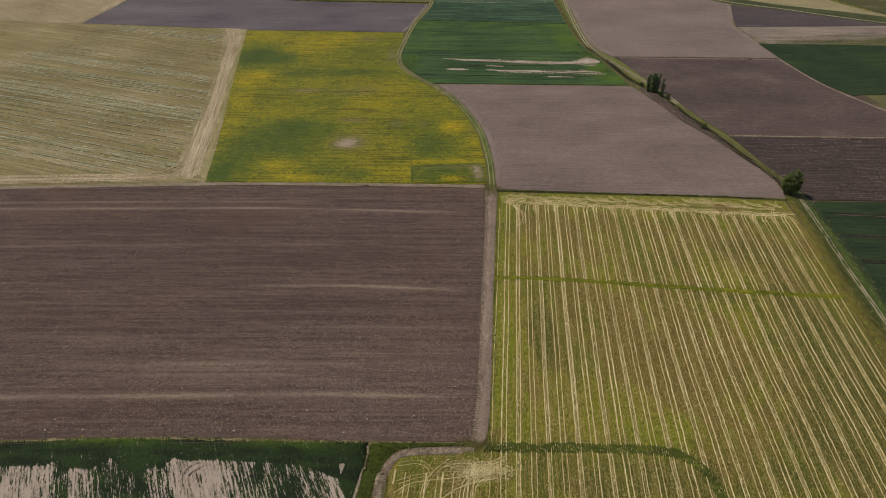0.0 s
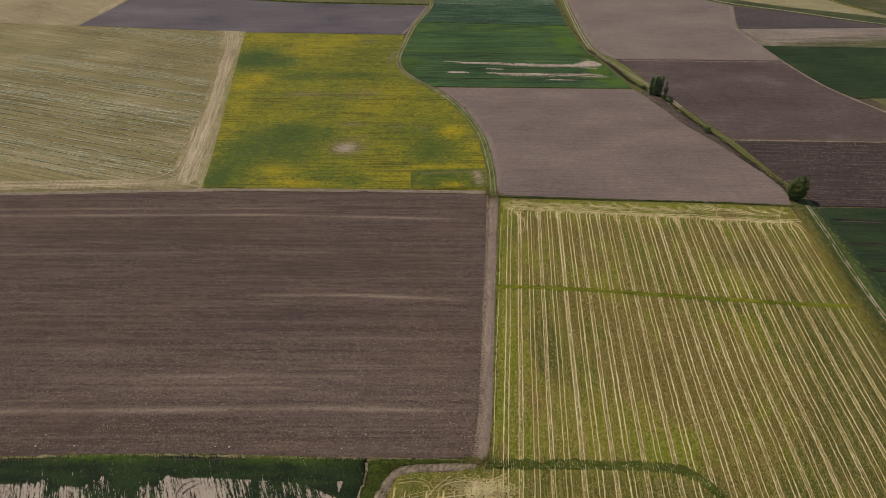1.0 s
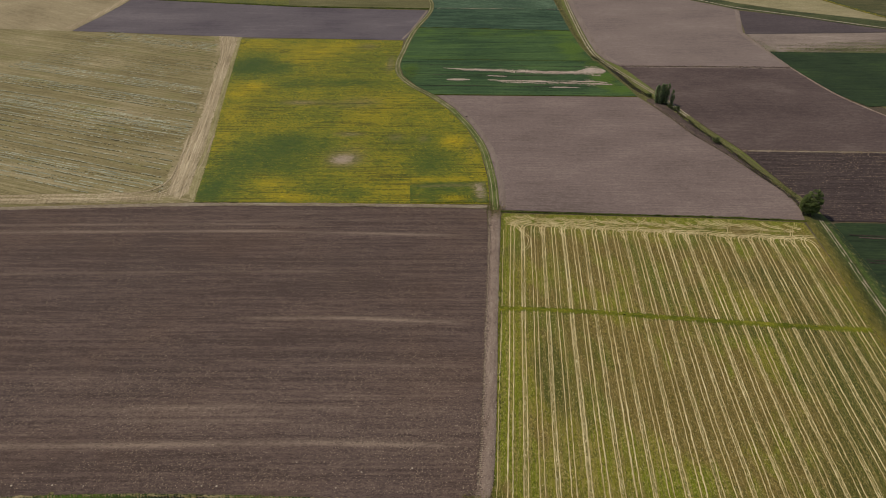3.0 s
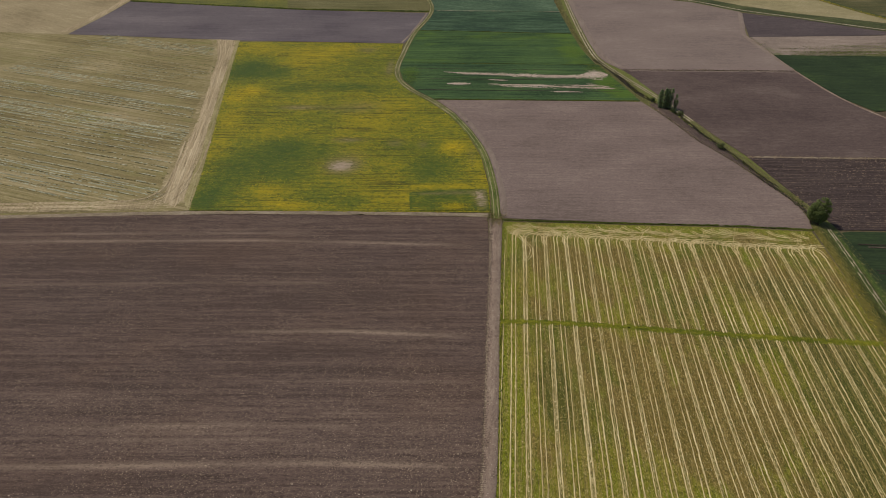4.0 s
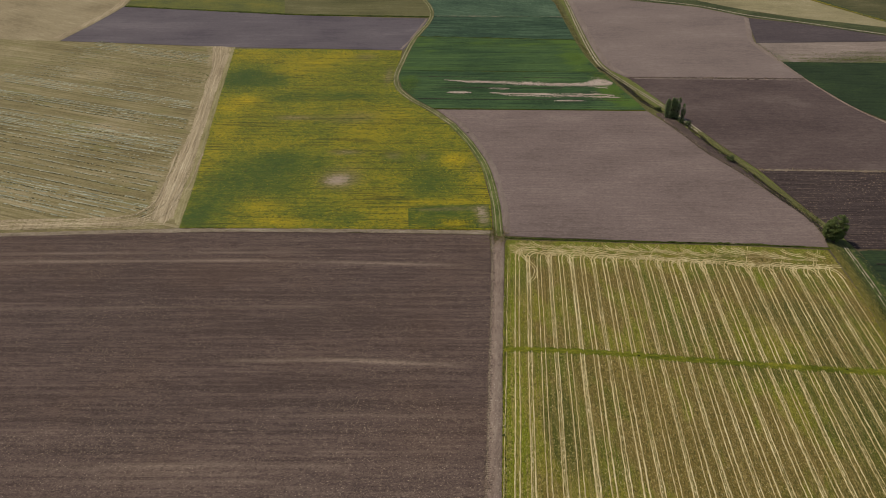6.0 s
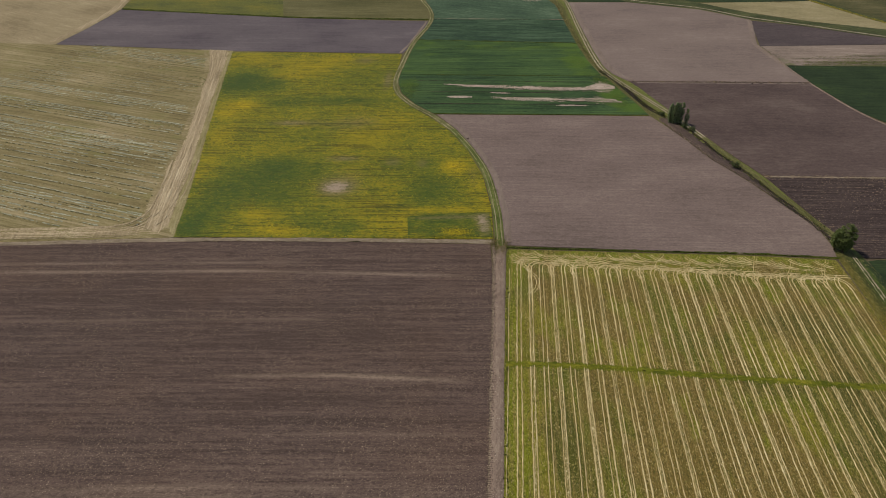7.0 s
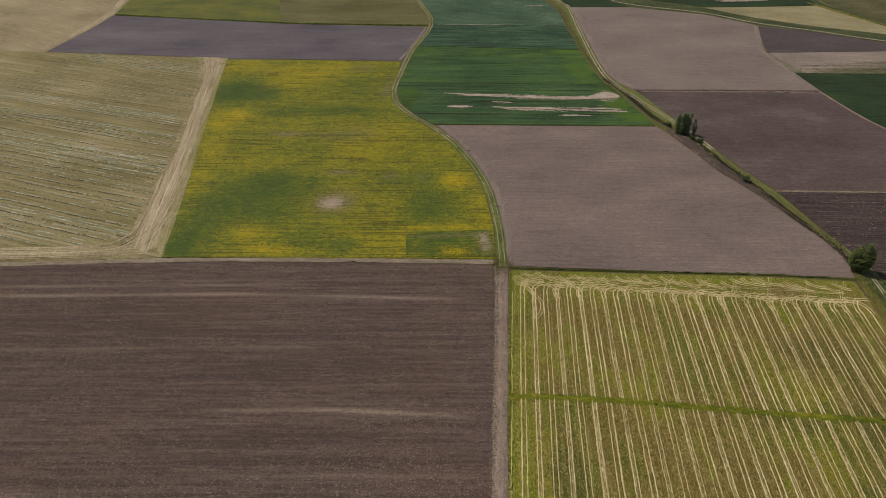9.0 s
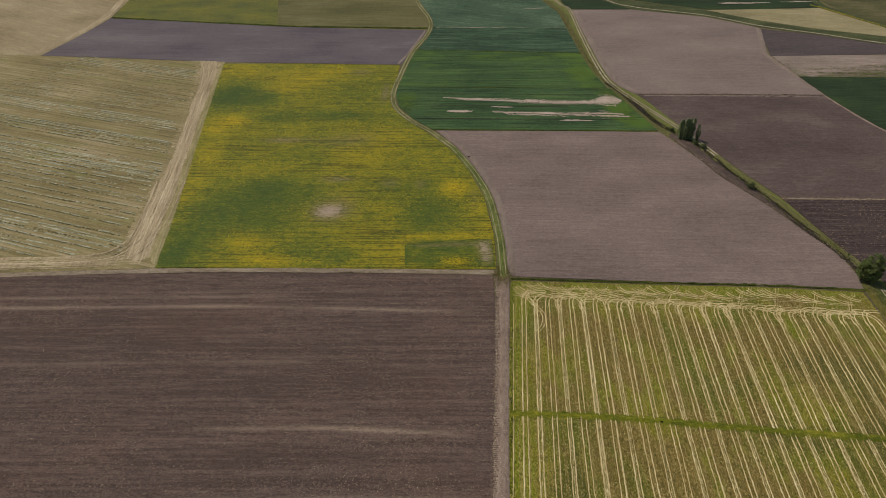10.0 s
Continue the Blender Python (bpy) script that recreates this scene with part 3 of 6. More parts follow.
def scatter(name, shape, places, size, material, label, category, z=0.08, tall=1.0, aim=None, parent=None):
    """Many small pieces as one mesh: size is a range of radii, aim an angle that they keep to."""
    tv, tf = shape
    n = len(places)
    a = rng.uniform(0, 2 * math.pi, n) if aim is None else radians(aim) + rng.normal(0, 0.35, n)
    s = rng.uniform(size[0], size[1], n) * rng.uniform(0.7, 1.2, n)
    c, sn = np.cos(a) * s, np.sin(a) * s
    x = tv[None, :, 0] * c[:, None] - tv[None, :, 1] * sn[:, None] + places[:, 0:1]
    y = tv[None, :, 0] * sn[:, None] + tv[None, :, 1] * c[:, None] + places[:, 1:2]
    zz = tv[None, :, 2] * (s * tall * rng.uniform(0.6, 1.3, n))[:, None] + z
    v = np.dstack([x, y, zz]).reshape(-1, 3)
    f = (tf[None, :, :] + (np.arange(n) * len(tv))[:, None, None]).reshape(-1, 3)
    me = mesh_from(name, v, f, M[material])
    if parent:
        ob = part(name, me, parent, label)
        ob["kind"] = "stuff"
        return ob
    return tagged(new(name, me), label, category, kind="stuff")


def blobs(v, spots_, base):
    out = np.full(len(v), base)
    for x, y, rx, ry, w in spots_:
        out += w * np.exp(-((v[:, 0] - x) / rx) ** 2 - ((v[:, 1] - y) / ry) ** 2)
    return out


# ------------------------------------------------------------------ the plan: shared lines
LANE_WEST = [(-30, 640), (-17.8, 529.5), (-9.0, 487), (-7.1, 466), (-9.3, 446), (-17.3, 411), (-21.9, 375), (-24.0, 351), (-21.8, 334),
             (-14.6, 319.6), (-4.2, 306), (4.3, 292), (11.8, 272), (17.1, 251), (19.1, 225), (18.8, 203)]
TRACK = [(18.8, 203), (16.2, 172), (14.0, 148), (12.0, 124), (10.2, 104), (8.7, 92.5), (8.2, 89.8)]
TRACK_LOW = [(7.2, 88.6), (3, 88.2), (-3, 87.9), (-8.2, 87.4), (-10.8, 85.7), (-12.6, 81.7), (-13.7, 76.3), (-14, 30), (-14.4, -80)]
LANE_EAST = [(73, 640), (83.5, 527), (88.6, 507), (86.7, 449), (85.4, 402), (85.8, 373), (88.2, 359), (94.4, 340), (101.0, 322), (107.6, 303), (112.6, 284), (115.8, 271),
             (121.4, 250), (125.0, 234), (128.0, 221), (130.6, 211), (131.2, 197), (129.5, 180), (126.8, 156.5), (124.5, 131), (121.5, 100), (116, 30), (105, -80)]
EAST_LEFT = [(60, 640), (73, 530), (80.3, 497), (80.0, 461), (80.0, 411), (81.2, 384), (85.2, 359), (89.6, 337), (94.4, 315), (96.2, 307.6), (99.8, 296.8), (104.4, 282), (107.2, 271.5),
             (109.0, 265), (113.4, 255), (117.6, 245), (121.8, 233), (126.0, 220), (128.0, 212), (127.8, 204), (126, 197), (123.6, 172), (119.7, 149), (118.4, 134), (116.7, 117), (113, 90), (105, 30), (94, -80)]
EAST_RIGHT = [(82, 640), (86.5, 527), (90.2, 507), (88.6, 449), (87.6, 402), (88.1, 373), (91.0, 360), (99.0, 344), (106.5, 313), (111.8, 292), (114.6, 282), (118, 269.5),
              (124.2, 250), (127.4, 233), (130.0, 219), (133.2, 205), (134.6, 193), (134.6, 186), (134.0, 169.5), (132.8, 157), (131.4, 143), (128.6, 117), (126.4, 100), (120.5, 30), (109, -80)]

# ------------------------------------------------------------------ ground
g = np.array([(-2500, -2000, 0), (2500, -2000, 0), (2500, 3000, 0), (-2500, 3000, 0)], float)
tagged(new("ground", mesh_from("ground", g, np.array([[0, 1, 2, 3]]), M["earth"])), "flat farmland plain under the patchwork of fields", "ground", kind="structure")

# ------------------------------------------------------------------ worked fields
F1 = [(-260, 196), (-162, 201.4), (-101, 204.6), (-70, 205.4), (-38, 205.4), (15.8, 204), (14.5, 172), (12.4, 148.4), (10.4, 124), (8.7, 104.4), (7.2, 90.2),
      (-23, 90.7), (-38, 91.4), (-62, 91.7), (-81, 91.3), (-99.5, 90.6), (-260, 84)]
DRAGS = (([-260, -130, -27, 8], [142.4, 145, 146.2, 144.2], 0.8, 1.0, -60, 8), ([-260, -106, -25, 6], [100.6, 102.8, 104.2, 103.3], 0.8, 0.95, -260, 6), ([-260, -154, -60, 10], [184.4, 188, 189.4, 187], 0.8, 0.8, -260, 10),
         ([-260, -120, -40, 4], [188.6, 193, 194, 192.6], 0.7, 0.5, -260, -40), ([-60, -20, 8], [127.6, 128.4, 127.6], 0.6, 0.35, -50, 8), ([-150, -80, -30], [165, 167, 167.4], 0.6, 0.4, -150, -30),
         ([-110, -50, -8], [113, 114.4, 114], 0.8, 0.6, -100, -20), ([-160, -90, -10], [109, 110.2, 110], 0.6, 0.4, -90, -30))


def drag_passes(v):
    """How strongly a paler drag pass of the harrow shows at each place."""
    out = np.zeros(len(v))
    for xs, ys, w, strength, x0, x1 in DRAGS:
        d = v[:, 1] - np.interp(v[:, 0], xs, ys)
        ends = np.clip((v[:, 0] - x0) / 12, 0, 1) * np.clip((x1 - v[:, 0]) / 6, 0, 1)
        out = np.maximum(out, strength * np.exp(-(d / w) ** 2) * ends * (0.75 + 0.25 * np.sin(v[:, 0] * 0.13 + xs[0])))
    return out


def earth_tone(v):
    """Broad paler and darker stretches of the harrowed earth."""
    out = np.zeros(len(v))
    for x, y, rx, ry, w in ((-95, 178, 60, 12, -0.55), (-60, 112, 45, 5, 0.8), (-95, 122, 18, 3, 1.0), (-20, 160, 40, 6, -0.2), (-70, 160, 40, 8, -0.4), (-30, 136, 30, 5, -0.5), (-30, 113, 40, 5, 0.5), (0, 150, 20, 20, 0.2), (-120, 100, 50, 4, -0.5), (-12, 106, 34, 16, 0.7), (-150, 96, 60, 8, -0.6)):
        out += w * np.exp(-((v[:, 0] - x) / rx) ** 2 - ((v[:, 1] - y) / ry) ** 2)
    return out


dark_field = field("harrowed_field", F1, 0.4, 0.8, 0.07, 2.0, "harrowed", "dark brown harrowed earth field with fine furrows", attributes={"drag": drag_passes, "tone": earth_tone})
field("brown_field", [(20.2, 203.5), (125.9, 197.3), (127.6, 204), (127.8, 212), (125.8, 220), (121.6, 233), (117.4, 245), (113.2, 255), (108.8, 265), (107.0, 271.5), (104.2, 282), (99.6, 296.8), (95.4, 307.2), (-3, 308.5), (5.8, 293), (13.3, 273),
      (18.6, 251), (20.6, 225)], -0.8, 1.0, 0.04, 3.0, "brown_soil", "greyish brown rolled earth field beside the lane")
field("pale_field", [(89.6, 506), (133, 506.5), (178, 488.5), (204, 464), (187, 409), (188, 384), (189.4, 350), (96, 351), (90, 362), (87.8, 373), (87.4, 402), (88.4, 449)],
      -1.0, 1.4, 0.04, 5.0, "pale_soil", "pale brown sown earth field with a curved edge")
field("chestnut_field", [(97, 349.6), (189.4, 349.2), (195, 311), (208, 279), (216, 262), (222, 247.5), (124.6, 250.4), (118.3, 269.5), (112.1, 292), (106.9, 313)], -1.0, 1.2, 0.05, 4.0,
      "chestnut_soil", "dark chestnut brown tilled earth field")
clod_field = field("cloddy_field", [(124.8, 249.4), (300, 246), (300, 193.4), (134.8, 196.3), (133.4, 205), (130.2, 219), (127.6, 233)], -1.0, 0.9, 0.10, 2.0, "clod_soil",
      "rough ploughed dark field strewn with pale clods")
field("violet_field", [(-120.7, 397), (-22.5, 393.2), (-17.4, 411), (-10, 446), (-8.4, 457.5), (-30, 458.5), (-102, 464), (-182, 477.5), (-220.4, 484.4), (-221.4, 463), (-223.8, 438), (-228, 407.6), (-190, 404), (-155, 400.4)],
      -3.0, 1.6, 0.05, 5.0, "violet_soil", "violet grey bare earth field")
field("slate_field", [(203.5, 462), (188, 408.4), (255, 412), (290, 414.5), (266, 428.5), (236, 447.5)], -3.0, 1.5, 0.05, 5.0, "slate_soil", "dark slate brown wedge of tilled earth")
field("thin_crop_field", [(186.8, 408.2), (255, 411.4), (290, 414), (340, 388), (340, 371), (233, 374), (189, 375.6), (188.2, 384)], -1.0, 1.2, 0.05, 4.0, "thin_soil", "pale bare earth with failed green crop",
      attributes={"lush": lambda v: blobs(v, [(300, 386, 60, 12, 0.2), (192, 382, 6, 12, 0.3), (240, 373, 60, 5, 0.25)], -0.12)})
field("corner_field", [(209, 297), (330, 295.5), (330, 235), (222.5, 247), (216, 263)], -1.0, 1.2, 0.05, 4.0, "olive_crop", "dull olive brown fallow corner")

# ------------------------------------------------------------------ green crops
G1 = [(-4.2, 309), (95.4, 307.7), (94.2, 315), (89.4, 337), (85, 358.2), (-22.4, 359.6), (-23.2, 351), (-20.2, 334), (-13.2, 320.4)]
green_field = field("wheat_field", G1, -0.6, 0.9, 0.14, 3.0, "green_crop", "dark green wheat field with bare washed streaks",
                    attributes={"lush": lambda v: blobs(v, [(84, 334, 7, 22, 0.3), (-17, 340, 5, 14, 0.22), (90, 314, 8, 8, 0.3), (30, 352, 50, 4, 0.08)], -0.06)})
field("wheat_field", [(-22.4, 359.8), (84, 358.4), (80.8, 384), (79.8, 412.6), (-15.6, 418.2), (-20.6, 375)], -1.4, 1.1, 0.14, 4.0, "lush_crop", "bright green young wheat field",
      attributes={"lush": lambda v: blobs(v, [(76, 385, 9, 28, 0.32), (30, 409, 70, 5, 0.14), (-12, 364, 14, 5, 0.2), (20, 380, 40, 10, -0.06)], -0.03)})
field("wheat_field", [(-15.6, 418.4), (79.8, 412.8), (79.8, 462), (-5.6, 463.2), (-7.8, 446)], -2.0, 1.2, 0.14, 4.0, "mid_crop", "dark bluish green wheat field")
blue_field = field("wheat_field", [(-5.6, 463.4), (79.8, 462.2), (80, 497), (73, 530), (60, 640), (-28.5, 640), (-16.3, 529), (-7.4, 487)], -2.0, 1.4, 0.12, 5.0, "blue_crop", "blue-green wheat field with pale wheel lines")
east_crop = field("wheat_field", [(134.8, 195.6), (300, 192.6), (300, -80), (108.8, -80), (120.2, 30), (126.1, 100), (128.3, 117), (131.1, 143), (132.5, 157), (133.7, 169.5), (134.3, 186)], -2.0, 0.9, 0.16, 3.0, "deep_crop",
      "deep green wheat field with dark wheel lines")
field("wheat_field", [(188.8, 375.2), (340, 371), (340, 295), (209, 297.2), (203, 296), (195.4, 312), (189.6, 349)], -1.0, 1.1, 0.14, 4.0, "deep_crop", "deep green wheat field beside a pale track")
field("wheat_field", [(88, 512), (89.8, 507), (132, 507.2), (118, 530), (108, 556), (96, 640), (82.5, 640), (86.8, 527)], -1.0, 1.5, 0.12, 5.0, "deep_crop", "small dark green corner of wheat")
far_crop = field("wheat_field", [(114, 562), (131, 537), (167, 518), (185, 507), (215, 508), (266, 512), (276, 532), (300, 640), (100, 640)], -3.0, 1.6, 0.12, 5.0, "deep_crop", "distant dark green wheat field")
LOW_CROP = [(-16.8, 90.1), (-38, 90.95), (-62, 91.35), (-81, 90.95), (-99.5, 90.25), (-260, 83.5), (-260, -80), (-33, -80), (-23, 25), (-18.6, 76.5), (-17.2, 83.6)]
FOOT = [-260, -88.9, -83.6, -82, -80.8, -79.2, -78, -75, -74, -72.7, -71.4, -69.3, -67.6, -66, -63.7, -61.6, -60.7, -58.6, -57.6, -55.7, -52.3, -49.1, -44.1, -39.3, -31.9, -26.6, -23.5, -21.2, -20.6]
BARE = [0.75, 0.75, 0.72, 0.42, 0.2, 0.25, 0.7, 0.66, 0.4, 0.45, 0.2, 0.45, 0.2, 0.35, 0.1, 0.4, 0.6, 0.35, 0.4, 0.75, 0.85, 0.85, 0.5, 0.36, 0.3, 0.36, 0.55, 0.55, -0.6]
BARE_TOP = [82.6, 83.3, 83.4, 84.6, 82.4, 82.1, 82.9, 82.9, 82.1, 83.6, 84.2, 85.4, 84, 82.7, 80.9, 83, 83.2, 83, 84, 85.4, 84.7, 84.8, 85, 84.7, 84.2, 83.6, 81.7, 80.3, 79]


def failed_share(v):
    """How much of the crop failed: drawn out along the drill rows, ending in a ragged line short of the headland."""
    foot = v[:, 0] + (v[:, 1] - 78) * 0.479
    share, top = np.interp(foot, FOOT, BARE), np.interp(foot, FOOT, BARE_TOP)
    out = np.where(v[:, 1] < top, share, share - (v[:, 1] - top) * 1.1)
    wedge = np.clip(1.2 - np.abs(v[:, 0] + 21.9) / np.clip((v[:, 1] - 81.4) * 0.3, 0.05, 1), 0, 1) * (v[:, 1] < 84.4) * (v[:, 1] > 81.4)
    return np.clip(np.maximum(out, wedge * 1.4), -1, 1.5)


def crop_foot(v):
    """Lusher, yellower growth along the edge of the harrowed field."""
    edge = np.interp(v[:, 0], [-260, -99.5, -81, -62, -38, -16.8], [83, 89.9, 90.6, 91, 90.6, 89.8])
    return np.clip(1 - (edge - v[:, 1]) / 2.6, 0, 1) * (0.55 + 0.45 * np.sin(v[:, 0] * 0.16 + 1))


low_crop = field("patchy_crop_field", LOW_CROP, 115.6, 0.6, 0.12, 0.8, "patchy_crop", "dark green patchy crop over pale bare ground", attributes={"bare": failed_share, "lush": crop_foot})

# ------------------------------------------------------------------ grass, stubble and flowering fields
HAY = [(-420, 190), (-162, 203.6), (-101, 206.8), (-89.6, 207.4), (-95.6, 247), (-107.1, 312.7), (-120.8, 396.5), (-155, 399.8), (-190, 403.4), (-228, 407), (-270, 411), (-420, 424)]
hay_field = field("hay_field", HAY, -18.6, 1.3, 0.06, 3.0, "mown_grass", "mown straw-green hay field with drying windrows")
field("stubble_field", [(-228.1, 407.1), (-224.0, 438), (-221.8, 463), (-221, 484), (-227, 528), (-245, 640), (-600, 640), (-600, 450), (-420, 424.05), (-270, 411.05)], -14, 2.0, 0.06, 6.0, "beige_stubble",
      "pale beige stubble field with wheel marks")
field("stubble_field", [(184, 505.8), (215, 507.4), (266.5, 511.4), (276, 488), (286, 464), (296, 446), (308, 428.5), (277, 445.3), (240, 461.7), (210, 481.2)], -4, 1.6, 0.06, 5.0, "yellow_stubble", "pale yellow dry stubble field")
field("mustard_field", [(-220, 484), (-207, 482), (-106, 467), (-119, 529), (-140, 640), (-245, 640), (-227, 528)], -4, 1.6, 0.10, 5.0, "mustard_haze", "yellowish green flowering field beyond the bare earth")
field("fallow_field", [(-106, 467), (-8.8, 461.5), (-10.6, 487), (-19.5, 529), (-32, 640), (-140, 640), (-119, 529)], -4, 1.6, 0.08, 5.0, "olive_crop", "olive brown thin fallow field")
field("fallow_field", [(303, 640), (276, 532), (279.5, 503), (292, 467), (303, 447), (318, 424), (345, 408), (600, 300), (600, 640)], -10, 2.0, 0.08, 8.0, "rough_pasture", "olive green rough grazing beyond the road")

YELLOW = [(-89.4, 207.6), (-95.4, 247.3), (-107, 312.7), (-120.6, 394), (-72, 394.3), (-23.2, 392), (-23.5, 375), (-25.6, 351), (-23.5, 333), (-16, 318.6), (-5.7, 304.6),
          (2.8, 291), (10.3, 271.5), (15.5, 250.5), (17.4, 225), (16.9, 207)]
# patches of the mustard: x, y, reach along and across, strength
RICH = [(-108, 385, 12, 11, 0.7), (-75, 372, 18, 12, 0.9), (-56, 383, 9, 7, 0.7), (-81, 356, 12, 6, 0.8), (-95, 318, 9, 6.4, 1.35), (-99, 308, 5.5, 5, 0.9), (-96, 286, 6, 12, 0.7),
        (-93, 256, 4.3, 18, 0.5), (-38, 281, 12, 13, 0.5), (-25, 300, 12, 18, 0.35), (5, 257, 5.5, 5.3, 1.5), (-7, 225, 5.3, 2, 1.2), (6, 225.5, 5, 1.8, 1.2), (17, 229, 3.4, 4.3, 0.7)]
RICH += [(-14, 215, 4.5, 7, 0.7), (-55, 212, 9, 3, 1.2), (-66, 222, 8.4, 5, 0.9), (-25, 222, 11, 14, 0.35), (-70, 269, 13, 4.7, 0.35), (14, 240, 4, 12, 0.4)]
POOR = [(-102, 348, 14, 15, -1.7), (-84, 346, 5.5, 11, -0.8), (-48, 324, 24, 5, -0.9), (-79, 321, 10, 5, -0.7), (-21, 318, 15, 6.4, -0.3), (-64, 254, 15, 12, -1.2), (-81, 240, 12, 12, -0.75),
        (-84, 220, 10, 12, -0.95), (-62, 234, 12, 9, -0.7), (-46, 216, 9, 6, -0.6), (-32, 215, 5.5, 4, -0.7), (-5, 240, 9, 13, -0.9), (-20, 258, 5.4, 6.6, -0.4), (-7, 260, 5.4, 6.7, -0.6)]
POOR += [(-40, 352, 17, 16, -0.4), (-52, 284, 9, 10, -0.4), (-87, 212, 5.4, 4.7, -0.8)]
BLOOM = RICH + POOR
THIN = [(-40.5, 240.5, 5.2, 4.6, 0.85), (-38, 243, 10, 12, 0.45), (-40, 264, 7.6, 2.8, 0.6), (-68, 298, 11, 3.4, 0.6), (-35, 300, 10, 8.7, 0.3), (-47, 297, 12, 8.6, 0.28), (-28, 352, 2.8, 15, 0.6),
        (-20, 261, 4.4, 4.5, 0.45), (-8, 260, 3.2, 5.3, 0.4), (-43, 381, 7.6, 7, 0.45), (-113, 307, 3, 4.8, 0.4), (12, 252, 2.6, 10.7, 0.35)]


yellow_field = field("mustard_field", YELLOW, -1.2, 0.9, 0.12, 2.0, "mustard", "yellow flowering mustard field with green and thin patches",
                     attributes={"bloom": lambda v: 0.3 + 0.62 * blobs(v, BLOOM, 0.0), "bare": lambda v: blobs(v, THIN, 0.0)})
PLOT = [(-12.3, 220.6), (3.3, 222.9), (16.4, 223.4), (16.7, 208.2), (2, 207.9), (-11.6, 207.9)]
field("mustard_plot", PLOT, -1.2, 0.9, 0.10, 1.0, "mustard", "dull green corner plot of mustard past flowering", base=0.15,
      attributes={"bloom": lambda v: blobs(v, [(5, 211, 4.5, 3, 1.1), (-7, 208.5, 9, 1.6, 0.5)], -0.25), "bare": lambda v: blobs(v, [(14, 216, 2.6, 7, 1.0), (6, 220.5, 9, 2.0, 0.5), (-6, 219.5, 6, 1.2, 0.4)], 0.0)})
STRAW = [(21, 201.3), (66, 199.3), (97, 198.1), (125.4, 195.8), (123.4, 172), (119.5, 149.3), (118.2, 134), (116.5, 117), (113, 90), (105, 25), (94, -80), (-12, -80), (-12.2, 76.5),
         (-11.8, 82), (-9.8, 85.6), (-7.4, 86.6), (2.7, 86.8), (9.6, 90), (11.8, 104.4), (13.6, 124), (15.6, 148.4), (17.9, 172.3), (20.2, 197.6)]
LUSH = [(15.5, 140, 5, 60, 0.42), (22, 190, 4, 14, 0.3), (48, 93, 9, 4, 0.2), (47, 87, 7, 3, 0.15), (96, 112, 5, 6, 0.06), (84, 138, 14, 4, 0.25), (98, 180, 10, 5, 0.16), (112, 140, 6, 8, 0.2), (42, 107, 4, 6, 0.14), (70, 197.4, 70, 2.6, 0.45), (27, 126, 3, 9, 0.1)]
WARM = [(98, 96, 20, 14, 0.1), (108, 112, 12, 26, 0.06), (47, 165, 10, 7, 0.2), (102, 169, 14, 8, 0.3), (52, 133, 11, 12, 0.3), (64, 120, 13, 12, 0.42), (84, 172, 12, 6, 0.16), (90, 128, 12, 8, -0.2), (78, 100, 10, 10, 0.16), (38, 143, 6, 8, 0.08), (66, 88, 9, 9, 0.12), (112, 155, 6, 10, 0.0), (20, 150, 6, 50, -0.12), (60, 180, 30, 10, 0.05)]
RANK = [(102, 90, 22, 16, 0.55), (44, 80, 36, 9, 0.42), (104, 122, 16, 32, 0.55), (27.5, 124, 3.6, 11, 0.95), (34, 112, 4, 6, 0.3), (82, 142, 16, 5, 0.25), (100, 166, 16, 6, 0.4), (70, 160, 10, 5, 0.25)]
straw_field = field("striped_stubble_field", STRAW, 85.1, 1.1, 0.05, 2.5, "stubble", "olive regrown stubble field striped with straw tracks", swell=0.02,
                    attributes={"lush": lambda v: blobs(v, LUSH, 0.0), "warm": lambda v: blobs(v, WARM, 0.0), "rank": lambda v: blobs(v, RANK, 0.0)})

# ------------------------------------------------------------------ edges: banks, verges, tracks and lanes
verge = between("verge_east", EAST_LEFT, EAST_RIGHT, [(0, 0.08), (0.1, 0.22), (0.22, 0.2), (0.5, 0.24), (0.75, 0.2), (0.92, 0.26), (1, 0.08)], "lane_verge",
                "grassy verge of the field lane with weeds", "verge", 300, attributes={"across": lambda v, s_: s_, "south": lambda v, s_: np.clip((200 - v[:, 1]) / 6, 0, 1)})
ditch_line = [(84.6, 366), (87.4, 359), (91.2, 345), (96.6, 319), (102.2, 306), (108.4, 291), (113.0, 270), (117.0, 257), (119.9, 246.5), (123.0, 233), (126.7, 222), (129.2, 212), (130, 206)]
strip("ditch", ditch_line, (-1.3, -0.8, -0.4, 0.4, 0.8, 1.3), (0.24, 0.42, 0.27, 0.26, 0.42, 0.24), "ditch_mud", "dark muddy ditch with earth banks along the lane", "ditch", 2.0, 0.05, 0.15)


def lane(name, line, gauge, rut, label, z=0.3, crown="verge_grass", rut_mat="rut_soil"):
    """A field lane: a grassy crown with two worn wheel ruts."""
    base = strip(name, line, (-gauge / 2 - 0.7, -gauge / 2 - 0.3, 0, gauge / 2 + 0.3, gauge / 2 + 0.7), (z - 0.12, z, z + 0.06, z, z - 0.12), crown, label, "lane", 2.0, 0.02, 0.08)
    c = spline(line, 2.0)
    for side in (-1, 1):
        v, f = sweep(c + normals(c) * side * gauge / 2, (-rut / 2, 0, rut / 2), (z + 0.05, z + 0.035, z + 0.05), 0.008, 0.07)
        part("wheel_rut", mesh_from("wheel_rut", v, f, M[rut_mat]), base, "worn wheel rut")
    return base


